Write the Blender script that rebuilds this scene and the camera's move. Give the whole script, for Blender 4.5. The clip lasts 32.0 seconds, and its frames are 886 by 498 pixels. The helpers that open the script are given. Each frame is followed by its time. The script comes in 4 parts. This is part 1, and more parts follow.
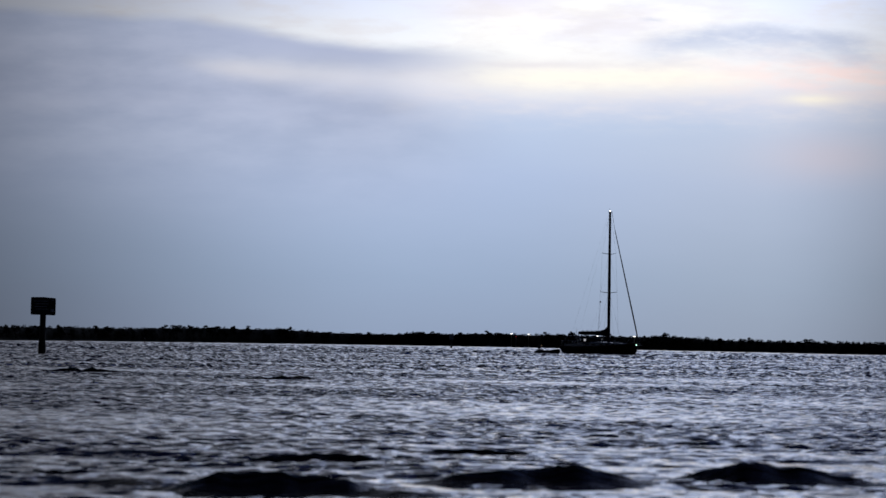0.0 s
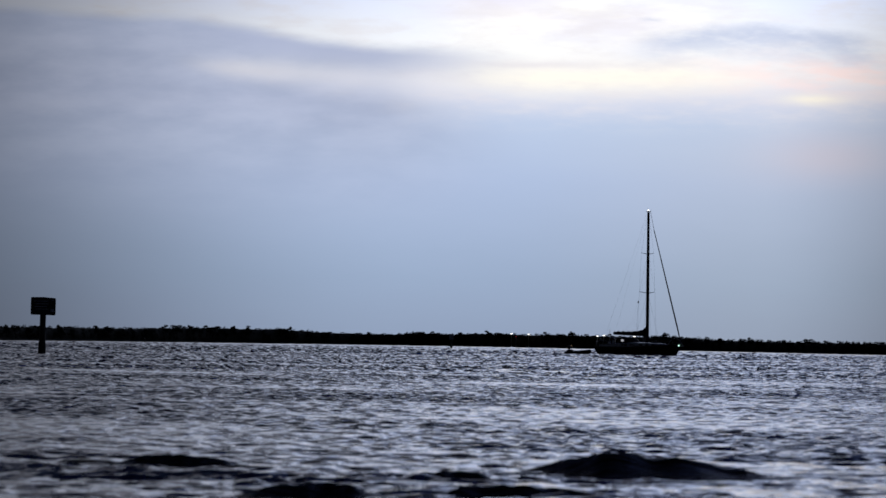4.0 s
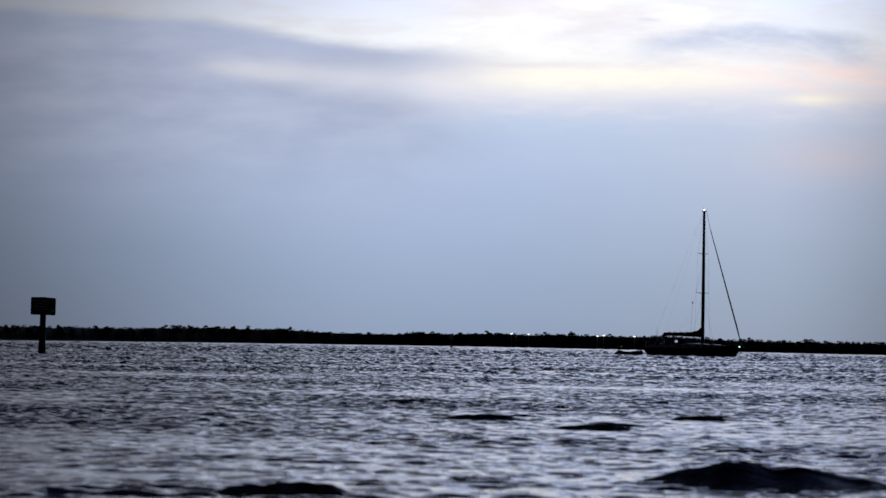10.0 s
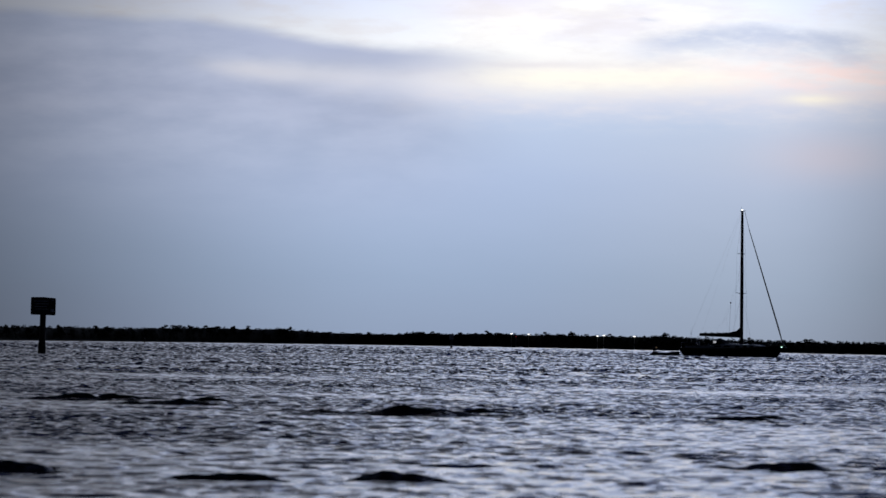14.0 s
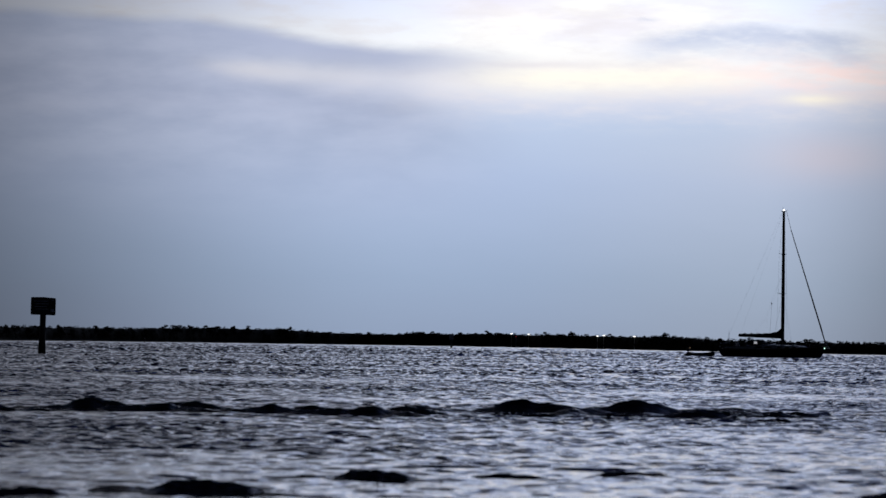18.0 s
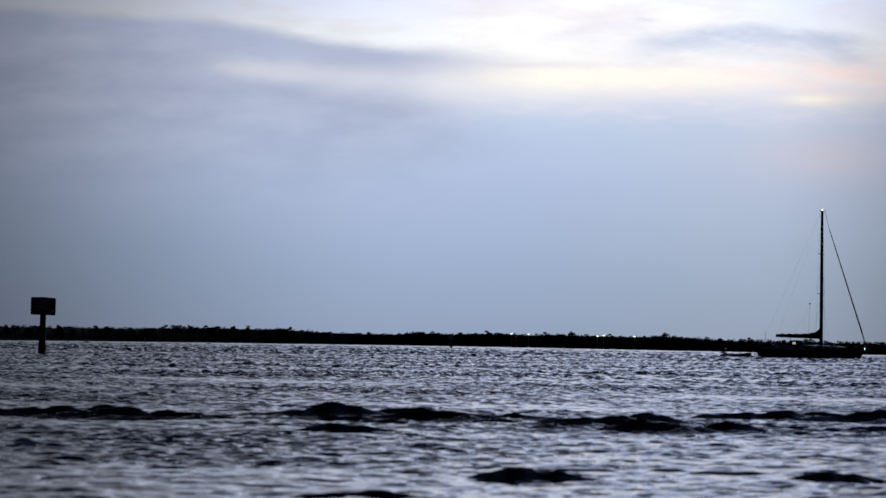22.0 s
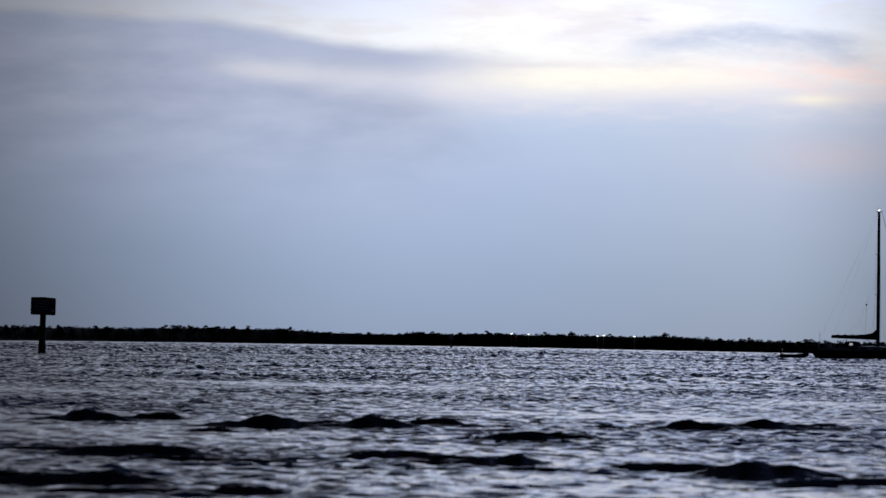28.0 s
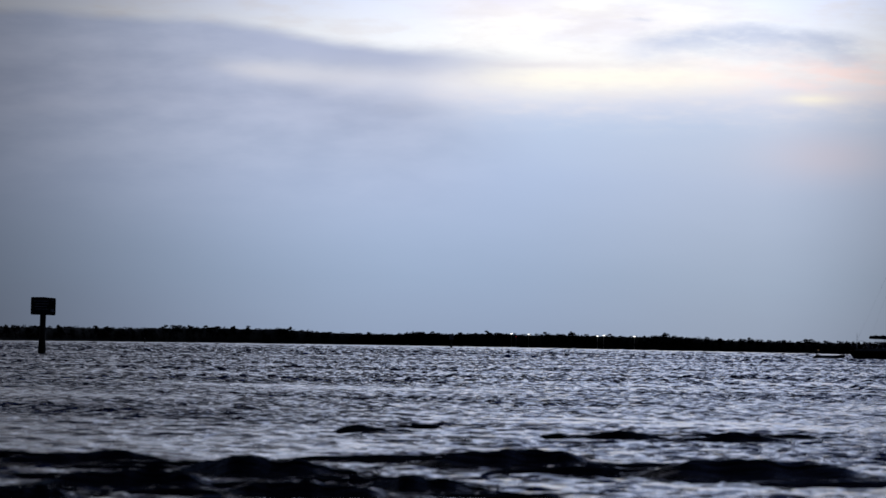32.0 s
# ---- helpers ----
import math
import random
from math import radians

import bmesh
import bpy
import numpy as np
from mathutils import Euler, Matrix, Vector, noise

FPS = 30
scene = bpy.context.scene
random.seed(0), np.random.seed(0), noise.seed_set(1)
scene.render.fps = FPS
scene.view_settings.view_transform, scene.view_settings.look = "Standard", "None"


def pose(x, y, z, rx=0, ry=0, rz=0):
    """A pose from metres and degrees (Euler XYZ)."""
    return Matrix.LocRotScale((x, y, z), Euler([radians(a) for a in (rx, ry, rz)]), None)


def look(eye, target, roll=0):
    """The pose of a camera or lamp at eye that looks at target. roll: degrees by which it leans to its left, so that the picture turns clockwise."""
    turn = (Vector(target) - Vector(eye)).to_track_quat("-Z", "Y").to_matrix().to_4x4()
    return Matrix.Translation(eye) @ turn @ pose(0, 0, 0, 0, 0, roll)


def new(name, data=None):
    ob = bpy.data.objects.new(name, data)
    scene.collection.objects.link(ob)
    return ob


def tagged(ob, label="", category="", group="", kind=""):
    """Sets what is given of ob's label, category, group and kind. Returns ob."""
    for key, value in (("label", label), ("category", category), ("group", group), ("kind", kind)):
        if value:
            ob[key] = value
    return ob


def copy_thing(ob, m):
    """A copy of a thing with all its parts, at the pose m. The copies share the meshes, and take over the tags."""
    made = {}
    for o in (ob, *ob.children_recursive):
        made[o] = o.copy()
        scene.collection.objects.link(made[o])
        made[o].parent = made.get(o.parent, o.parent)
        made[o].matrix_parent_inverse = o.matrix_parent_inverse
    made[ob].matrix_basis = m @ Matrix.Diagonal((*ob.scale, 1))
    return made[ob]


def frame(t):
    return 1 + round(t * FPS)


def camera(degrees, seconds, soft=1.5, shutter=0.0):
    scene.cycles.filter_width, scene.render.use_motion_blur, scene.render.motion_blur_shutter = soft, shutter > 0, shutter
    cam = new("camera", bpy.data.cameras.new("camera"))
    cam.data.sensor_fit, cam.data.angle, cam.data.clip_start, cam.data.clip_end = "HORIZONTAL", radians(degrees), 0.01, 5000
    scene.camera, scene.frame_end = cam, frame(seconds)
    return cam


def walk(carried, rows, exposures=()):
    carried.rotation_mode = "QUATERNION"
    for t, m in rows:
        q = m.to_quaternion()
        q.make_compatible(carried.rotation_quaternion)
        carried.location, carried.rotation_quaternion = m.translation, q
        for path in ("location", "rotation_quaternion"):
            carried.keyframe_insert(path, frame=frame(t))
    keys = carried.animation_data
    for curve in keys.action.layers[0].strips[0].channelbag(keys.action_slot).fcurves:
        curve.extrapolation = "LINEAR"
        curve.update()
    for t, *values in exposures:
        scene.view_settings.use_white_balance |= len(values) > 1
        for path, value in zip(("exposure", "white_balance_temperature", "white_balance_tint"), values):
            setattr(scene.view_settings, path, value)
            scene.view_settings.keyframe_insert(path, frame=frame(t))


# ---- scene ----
# Metres; the camera stands low on a beach at the origin and looks along +y over a bay.
cam = camera(16.0, 32.0, soft=1.5)
# focused far out, so that the nearest waves are soft
cam.data.dof.use_dof = True
cam.data.dof.focus_distance, cam.data.dof.aperture_fstop = 320.0, 6.0
EYE = (0.0, 0.0, 0.85)
GAZE = (0.0, 100.0, 0.85 + 100.0 * math.tan(radians(1.722)))
walk(cam, [(0.0, look(EYE, GAZE, 0.947)), (32.0, look(EYE, GAZE, 0.947))], exposures=[(0.0, 0.07), (32.0, 0.07)])


# ---- node arithmetic ----
def wire(tree, value, socket):
    if isinstance(value, bpy.types.NodeSocket):
        tree.links.new(value, socket)
    elif isinstance(value, (tuple, list)) and len(value) == 3 and socket.type == "RGBA":
        socket.default_value = (*value, 1.0)
    else:
        socket.default_value = value


def calc(tree, op, *args):
    node = tree.nodes.new("ShaderNodeMath")
    node.operation = op
    for i, a in enumerate(args):
        wire(tree, a, node.inputs[i])
    return node.outputs[0]


def blend(tree, fac, a, b, mode="MIX"):
    node = tree.nodes.new("ShaderNodeMix")
    node.data_type, node.blend_type = "RGBA", mode
    wire(tree, fac, node.inputs[0])
    wire(tree, a, node.inputs[6])
    wire(tree, b, node.inputs[7])
    return node.outputs[2]


def ramp(tree, fac, stops):
    node = tree.nodes.new("ShaderNodeValToRGB")
    wire(tree, fac, node.inputs[0])
    e = node.color_ramp.elements
    while len(e) < len(stops):
        e.new(0.5)
    for el, (p, c) in zip(e, stops):
        el.position, el.color = p, (*c, 1.0)
    return node.outputs[0]


def soft_step(tree, v, a, b, lo=0.0, hi=1.0):
    node = tree.nodes.new("ShaderNodeMapRange")
    node.interpolation_type = "SMOOTHSTEP"
    for i, x in enumerate((v, a, b, lo, hi)):
        wire(tree, x, node.inputs[i])
    return node.outputs[0]


def bell(tree, v, centre, width):
    q = calc(tree, "DIVIDE", calc(tree, "SUBTRACT", v, centre), width)
    return calc(tree, "EXPONENT", calc(tree, "MULTIPLY", calc(tree, "MULTIPLY", q, q), -1.0))


def grain(tree, vec, scale, detail=3.0, rough=0.55):
    node = tree.nodes.new("ShaderNodeTexNoise")
    wire(tree, vec, node.inputs["Vector"])
    node.inputs["Scale"].default_value = scale
    node.inputs["Detail"].default_value = detail
    node.inputs["Roughness"].default_value = rough
    return node.outputs["Fac"]


def combine(tree, x, y, z):
    node = tree.nodes.new("ShaderNodeCombineXYZ")
    for i, a in enumerate((x, y, z)):
        wire(tree, a, node.inputs[i])
    return node.outputs[0]


def split(tree, vec):
    node = tree.nodes.new("ShaderNodeSeparateXYZ")
    wire(tree, vec, node.inputs[0])
    return node.outputs


def product(tree, *vals):
    out = vals[0]
    for v in vals[1:]:
        out = calc(tree, "MULTIPLY", out, v)
    return out


# ---- dusk sky: bright cloud glow over the far shore, dark behind the beach ----
SUN_AZ, SUN_EL = 2.2, 5.5
world = bpy.data.worlds.new("dusk_sky")
scene.world = world
world.use_nodes = True
wt = world.node_tree
wt.nodes.clear()
w_dir = wt.nodes.new("ShaderNodeTexCoord").outputs["Generated"]
wx, wy, wz = split(wt, w_dir)
DEG = 57.29578
w_az = calc(wt, "MULTIPLY", calc(wt, "ARCTAN2", wx, wy), DEG)
w_el = calc(wt, "MULTIPLY", calc(wt, "ARCSINE", wz), DEG)
w_noise = grain(wt, combine(wt, calc(wt, "MULTIPLY", w_az, 0.35), calc(wt, "MULTIPLY", w_el, 1.3), 0.0), 1.0, 4.0)
w_el2 = calc(wt, "ADD", w_el, calc(wt, "MULTIPLY", calc(wt, "SUBTRACT", w_noise, 0.5), 0.35))
sky_base = ramp(wt, calc(wt, "DIVIDE", w_el2, 60.0), [
    (0.0, (0.245, 0.325, 0.470)), (0.02, (0.290, 0.390, 0.560)), (0.05, (0.40, 0.505, 0.72)),
    (0.067, (0.48, 0.585, 0.785)), (0.0755, (0.65, 0.69, 0.83)), (0.082, (0.86, 0.86, 0.90)), (0.09, (0.92, 0.95, 0.99)), (0.11, (0.77, 0.86, 1.14)), (0.15, (0.69, 0.82, 1.16)),
    (0.20, (0.57, 0.70, 1.06)), (0.27, (0.38, 0.49, 0.82)), (0.33, (0.19, 0.265, 0.53)), (0.42, (0.082, 0.125, 0.31)), (0.55, (0.043, 0.060, 0.17)), (1.0, (0.022, 0.034, 0.085))])
core = product(wt, soft_step(wt, w_az, -1.2, 1.4), soft_step(wt, w_az, 6.6, 3.6), bell(wt, w_el2, 5.9, 0.62))
band = product(wt, bell(wt, w_el2, 4.86, 0.29), soft_step(wt, w_az, -0.6, 1.4), soft_step(wt, w_az, 6.6, 4.0))
rule = product(wt, bell(wt, w_el2, 5.10, 0.06), bell(wt, w_az, 1.7, 1.3))
rose = product(wt, bell(wt, w_az, 7.3, 2.3), bell(wt, w_el2, 5.0, 0.40))
spot = product(wt, bell(wt, w_az, 6.7, 0.55), bell(wt, w_el2, 4.52, 0.10))
haze = product(wt, bell(wt, w_az, 7.0, 1.3), bell(wt, w_el2, 3.5, 0.5))
sky_col = blend(wt, calc(wt, "MULTIPLY", haze, 0.42), sky_base, (0.62, 0.55, 0.64))
w_veil = grain(wt, combine(wt, calc(wt, "MULTIPLY", w_az, 0.5), calc(wt, "MULTIPLY", w_el, 2.2), 7.0), 1.0, 4.0)
w_mix = grain(wt, combine(wt, calc(wt, "MULTIPLY", w_az, 1.1), calc(wt, "MULTIPLY", w_el, 4.5), 3.0), 1.0, 4.0)
white = blend(wt, soft_step(wt, w_veil, 0.35, 0.65), (0.88, 0.86, 0.93), (1.06, 1.045, 0.98))
sky_col = blend(wt, calc(wt, "MULTIPLY", core, 0.9), sky_col, white)
sky_col = blend(wt, product(wt, band, soft_step(wt, w_veil, 0.3, 0.65, 0.5, 0.85)), sky_col, (1.03, 0.98, 0.86))
lilac = product(wt, bell(wt, w_az, 0.9, 1.2), bell(wt, w_el2, 6.25, 0.35))
sky_col = blend(wt, calc(wt, "MULTIPLY", lilac, 0.55), sky_col, (0.84, 0.80, 0.92))
sky_col = blend(wt, calc(wt, "MULTIPLY", rule, 0.4), sky_col, (0.70, 0.66, 0.72))
sky_col = blend(wt, product(wt, rose, soft_step(wt, w_mix, 0.38, 0.62, 0.2, 0.75)), sky_col, (1.02, 0.78, 0.75))
sky_col = blend(wt, calc(wt, "MULTIPLY", spot, 0.8), sky_col, (1.02, 0.96, 0.80))
mottle = grain(wt, combine(wt, calc(wt, "MULTIPLY", w_az, 0.9), calc(wt, "MULTIPLY", w_el, 3.4), 12.0), 1.0, 5.0, 0.6)
patchy = product(wt, soft_step(wt, mottle, 0.42, 0.70), soft_step(wt, w_el, 3.7, 4.6), soft_step(wt, w_el, 9.0, 6.5))
sky_col = blend(wt, calc(wt, "MULTIPLY", patchy, 0.45), sky_col, (0.80, 0.77, 0.80))
# dark lens edges painted into the sky's sides; the glow falls away behind the beach
high = calc(wt, "MINIMUM", calc(wt, "MAXIMUM", calc(wt, "SUBTRACT", w_el, 4.0), 0.0), 24.0)
# steeper with height, and again far left, to dim the water's reflection there
w_left = calc(wt, "SUBTRACT", w_az, calc(wt, "MULTIPLY", high, 0.64))
edge_dim = calc(wt, "MULTIPLY", product(wt, soft_step(wt, w_left, -10.6, -0.4, 0.24, 1.0), soft_step(wt, w_left, -17.0, -9.0, 0.55, 1.0)), soft_step(wt, w_az, 10.2, 5.6, 0.45, 1.0))
back = soft_step(wt, wy, -0.45, 0.75, 0.06, 1.0)
w_level = calc(wt, "MULTIPLY", edge_dim, back)
below = soft_step(wt, wz, -0.03, 0.0, 0.25, 1.0)
# warmer towards the sunset side, low over the shore
warm_side = product(wt, soft_step(wt, w_az, 0.5, 6.0), soft_step(wt, w_el, 5.0, 3.2))
sky_col = blend(wt, warm_side, sky_col, (1.06, 1.0, 0.93), "MULTIPLY")
sky_lit = wt.nodes.new("ShaderNodeVectorMath")
sky_lit.operation = "SCALE"
wire(wt, sky_col, sky_lit.inputs[0])
wire(wt, calc(wt, "MULTIPLY", w_level, below), sky_lit.inputs["Scale"])
nishita = wt.nodes.new("ShaderNodeTexSky")
nishita.sky_type, nishita.sun_disc = "NISHITA", False
nishita.sun_elevation, nishita.sun_rotation = radians(SUN_EL), radians(SUN_AZ)
bg_sky, bg_glow = wt.nodes.new("ShaderNodeBackground"), wt.nodes.new("ShaderNodeBackground")
wire(wt, nishita.outputs[0], bg_sky.inputs[0])
bg_sky.inputs[1].default_value = 0.0003
wire(wt, sky_lit.outputs[0], bg_glow.inputs[0])
bg_glow.inputs[1].default_value = 1.0
both = wt.nodes.new("ShaderNodeAddShader")
wt.links.new(bg_sky.outputs[0], both.inputs[0])
wt.links.new(bg_glow.outputs[0], both.inputs[1])
wt.links.new(both.outputs[0], wt.nodes.new("ShaderNodeOutputWorld").inputs[0])

sun = new("sun", bpy.data.lights.new("sun", "SUN"))
sun.data.energy, sun.data.angle, sun.data.color = 0.02, radians(30), (1.0, 0.93, 0.85)
sun.matrix_world = look((0, 0, 50), (-50 * math.sin(radians(SUN_AZ)), -50 * math.cos(radians(SUN_AZ)), 50 - 50 * math.tan(radians(SUN_EL + 4))))


# ---- materials ----
def material(name, colour, rough=0.6, metal=0.0, vary=0.25, scale=8.0, bump=0.0, spec=0.5, wear=None):
    """A principled surface with grain and broad stains, in object space."""
    mat = bpy.data.materials.new(name)
    mat.use_nodes = True
    t = mat.node_tree
    b = t.nodes["Principled BSDF"]
    pos = t.nodes.new("ShaderNodeTexCoord").outputs["Object"]
    fine, broad = grain(t, pos, scale * 6, 4.0), grain(t, pos, scale * 0.5, 2.0)
    amount = calc(t, "MULTIPLY", calc(t, "ADD", fine, broad), 0.5)
    dark = tuple(c * (1 - vary) for c in colour)
    light = tuple(min(1.0, c * (1 + vary)) for c in colour)
    col = blend(t, soft_step(t, amount, 0.3, 0.7), dark, light)
    if wear:
        col = blend(t, soft_step(t, broad, 0.55, 0.72), col, wear)
    wire(t, col, b.inputs["Base Color"])
    wire(t, soft_step(t, broad, 0.3, 0.7, max(0.03, rough * 0.8), min(1.0, rough * 1.2)), b.inputs["Roughness"])
    b.inputs["Metallic"].default_value = metal
    b.inputs["Specular IOR Level"].default_value = spec
    if bump:
        n = t.nodes.new("ShaderNodeBump")
        n.inputs["Strength"].default_value, n.inputs["Distance"].default_value = 0.7, bump
        wire(t, amount, n.inputs["Height"])
        wire(t, n.outputs[0], b.inputs["Normal"])
    return mat


def glowing(name, colour, strength):
    mat = bpy.data.materials.new(name)
    mat.use_nodes = True
    b = mat.node_tree.nodes["Principled BSDF"]
    b.inputs["Base Color"].default_value = (*colour, 1)
    b.inputs["Emission Color"].default_value = (*colour, 1)
    b.inputs["Emission Strength"].default_value = strength
    return mat


def water_material(name, ripple, fine, rough, deep=1.4, tones=((0.006, 0.016, 0.110), (0.009, 0.020, 0.116))):
    """Dark bay water: gloss by its index of refraction, fine wind ripples as relief."""
    mat = bpy.data.materials.new(name)
    mat.use_nodes = True
    t = mat.node_tree
    b = t.nodes["Principled BSDF"]
    pos = t.nodes.new("ShaderNodeTexCoord").outputs["Object"]
    px, py, pz = split(t, pos)
    silt = grain(t, pos, 0.35, 2.0)
    wire(t, blend(t, silt, *tones), b.inputs["Base Color"])
    b.inputs["Roughness"].default_value = rough
    b.inputs["IOR"].default_value = 1.333
    small = grain(t, combine(t, calc(t, "MULTIPLY", px, fine), calc(t, "MULTIPLY", py, fine * deep), 0.0), 1.0, 1.5, 0.5)
    broad = grain(t, combine(t, calc(t, "MULTIPLY", px, fine * 0.35), calc(t, "MULTIPLY", py, fine * deep * 0.36), 3.0), 1.0, 1.5)
    height = calc(t, "ADD", small, calc(t, "MULTIPLY", broad, 1.6))
    n = t.nodes.new("ShaderNodeBump")
    n.inputs["Strength"].default_value, n.inputs["Distance"].default_value = 1.0, ripple
    wire(t, height, n.inputs["Height"])
    wire(t, n.outputs[0], b.inputs["Normal"])
    return mat


WATER = water_material("bay_water", 0.095, 5.0, 0.075, 0.28)
WATER_FAR = water_material("far_bay_water", 0.20, 1.6, 0.35, 0.35)
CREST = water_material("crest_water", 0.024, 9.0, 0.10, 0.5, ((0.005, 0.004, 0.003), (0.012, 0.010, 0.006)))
SAND = material("damp_sand", (0.30, 0.26, 0.20), 0.85, vary=0.25, scale=3, bump=0.01)
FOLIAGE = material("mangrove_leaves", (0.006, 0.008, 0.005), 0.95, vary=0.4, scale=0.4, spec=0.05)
BARK = material("grey_bark", (0.09, 0.075, 0.06), 0.9, vary=0.3, scale=2, bump=0.01, spec=0.2)
SHORE = material("shore_mud", (0.06, 0.055, 0.045), 0.9, vary=0.3, scale=0.5, spec=0.2)
PILING = material("weathered_piling", (0.07, 0.06, 0.05), 0.85, vary=0.35, scale=3, bump=0.008, spec=0.2)
BARNACLE = material("barnacled_waterline", (0.05, 0.05, 0.045), 0.95, vary=0.5, scale=10, bump=0.02, spec=0.2)
SIGN_BACK = material("aged_sign_aluminium", (0.30, 0.31, 0.30), 0.6, metal=0.1, vary=0.2, scale=2)
SIGN_WHITE = material("white_marker_board", (0.78, 0.78, 0.76), 0.6, vary=0.12, scale=3)
SIGN_INK = material("faded_sign_ink", (0.75, 0.75, 0.77), 0.7, vary=0.2, scale=6)
SIGN_DARK = material("sign_face_paint", (0.035, 0.035, 0.04), 0.6, vary=0.2, scale=6)
GALV = material("galvanised_steel", (0.25, 0.25, 0.26), 0.45, metal=0.8, vary=0.2)
HULL = material("navy_gelcoat", (0.008, 0.009, 0.014), 0.6, vary=0.3, scale=1.5, spec=0.06)
BOOT = material("boot_stripe_paint", (0.05, 0.05, 0.055), 0.4, vary=0.3, scale=2)
DECK = material("grey_deck_paint", (0.30, 0.31, 0.34), 0.6, vary=0.15, scale=4)
CABIN = material("cabin_gelcoat", (0.46, 0.48, 0.54), 0.4, vary=0.12, scale=2)
GLASS_DARK = material("smoked_window", (0.01, 0.011, 0.013), 0.05, vary=0.1)
CANVAS = material("navy_canvas", (0.015, 0.017, 0.028), 0.9, vary=0.3, scale=5, bump=0.01, spec=0.2)
SAILCLOTH = material("furled_sailcloth", (0.05, 0.05, 0.055), 0.85, vary=0.25, scale=5, bump=0.01, spec=0.2)
SPAR = material("anodised_spar", (0.05, 0.05, 0.055), 0.4, metal=0.5, vary=0.2)
STEEL = material("stainless_steel", (0.45, 0.45, 0.46), 0.25, metal=1.0, vary=0.1)
WIRE = material("rigging_wire", (0.12, 0.12, 0.13), 0.5, metal=0.6, vary=0.1)
TEAK = material("weathered_teak", (0.12, 0.08, 0.05), 0.7, vary=0.3, scale=4, bump=0.003)
RUBBER = material("inflatable_fabric", (0.045, 0.045, 0.05), 0.7, vary=0.25, scale=4, spec=0.3)
ENGINE = material("outboard_cowl", (0.015, 0.015, 0.018), 0.4, vary=0.2)
ROPE = material("tow_rope", (0.12, 0.11, 0.10), 0.95, vary=0.3, scale=30)
LAMP_WHITE = glowing("lamp_white", (1.0, 0.98, 0.93), 3.2)
LAMP_GREEN = glowing("lamp_green", (0.55, 1.0, 0.80), 5.0)
LAMP_RED = glowing("lamp_red", (1.0, 0.06, 0.08), 0.3)
LAMP_AMBER = glowing("lamp_amber", (1.0, 0.70, 0.40), 0.12)
# white glint on the hood's panes, put in as a weak glow
GLOW_PANE = glowing("glow_pane", (0.9, 0.92, 1.0), 0.36)


# ---- mesh helpers ----
def part(name, bm, mat, parent=None, label=""):
    """Links a bmesh as one mesh object under its thing or part."""
    me = bpy.data.meshes.new(name)
    bmesh.ops.recalc_face_normals(bm, faces=bm.faces)
    bm.to_mesh(me)
    bm.free()
    me.materials.append(mat)
    ob = new(name, me)
    if parent is not None:
        ob.parent = parent
    if label:
        ob["label"] = label
    return ob


def smooth(ob):
    ob.data.polygons.foreach_set("use_smooth", [True] * len(ob.data.polygons))
    return ob


def box(bm, c, s, m=None, bevel=0.0):
    r = bmesh.ops.create_cube(bm, size=1.0, matrix=(m or Matrix.Identity(4)) @ Matrix.Translation(c) @ Matrix.Diagonal((*s, 1)))
    if bevel:
        edges = {e for v in r["verts"] for e in v.link_edges}
        bmesh.ops.bevel(bm, geom=list(edges), offset=bevel, segments=2, affect="EDGES", profile=0.6)
    return bm


def loft(bm, rings, close=True, caps=True):
    rows = [[bm.verts.new(p) for p in ring] for ring in rings]
    n = len(rows[0])
    for a, b in zip(rows, rows[1:]):
        for i in range(n if close else n - 1):
            j = (i + 1) % n
            bm.faces.new((a[i], a[j], b[j], b[i]))
    if caps and close:
        bm.faces.new(rows[0][::-1])
        bm.faces.new(rows[-1])
    return rows


def pipe(bm, pts, radii, n=8, flat=1.0):
    """A tube through points, with a radius at each."""
    pts = [Vector(p) for p in pts]
    radii = [radii] * len(pts) if isinstance(radii, (int, float)) else radii
    rings = []
    for i, p in enumerate(pts):
        d = (pts[min(i + 1, len(pts) - 1)] - pts[max(i - 1, 0)]).normalized()
        side = d.cross(Vector((0, 0, 1)))
        side = side.normalized() if side.length > 1e-3 else Vector((1, 0, 0))
        up = side.cross(d).normalized()
        rings.append([p + (side * math.cos(k) * flat + up * math.sin(k)) * radii[i] for k in (2 * math.pi * q / n for q in range(n))])
    loft(bm, rings)
    return bm


def ball(bm, c, r, sub=2):
    bmesh.ops.create_icosphere(bm, subdivisions=sub, radius=1.0, matrix=Matrix.Translation(c) @ Matrix.Diagonal((*(r if isinstance(r, tuple) else (r, r, r)), 1)))
    return bm


def fresh():
    return bmesh.new()


def empty(name, m, label, category, group="", kind=""):
    ob = new(name)
    ob.matrix_basis = m
    return tagged(ob, label, category, group, kind)


def grid_mesh(name, xs, ys, zs, mat):
    """A sheet from arrays of equal shape (rows, columns), smooth shaded."""
    r, c = xs.shape
    co = np.stack([xs, ys, zs], -1).reshape(-1, 3).astype(np.float32)
    idx = np.arange(r * c).reshape(r, c)
    quads = np.stack([idx[:-1, :-1], idx[:-1, 1:], idx[1:, 1:], idx[1:, :-1]], -1).reshape(-1, 4).astype(np.int32)
    return raw_mesh(name, co, quads, mat)


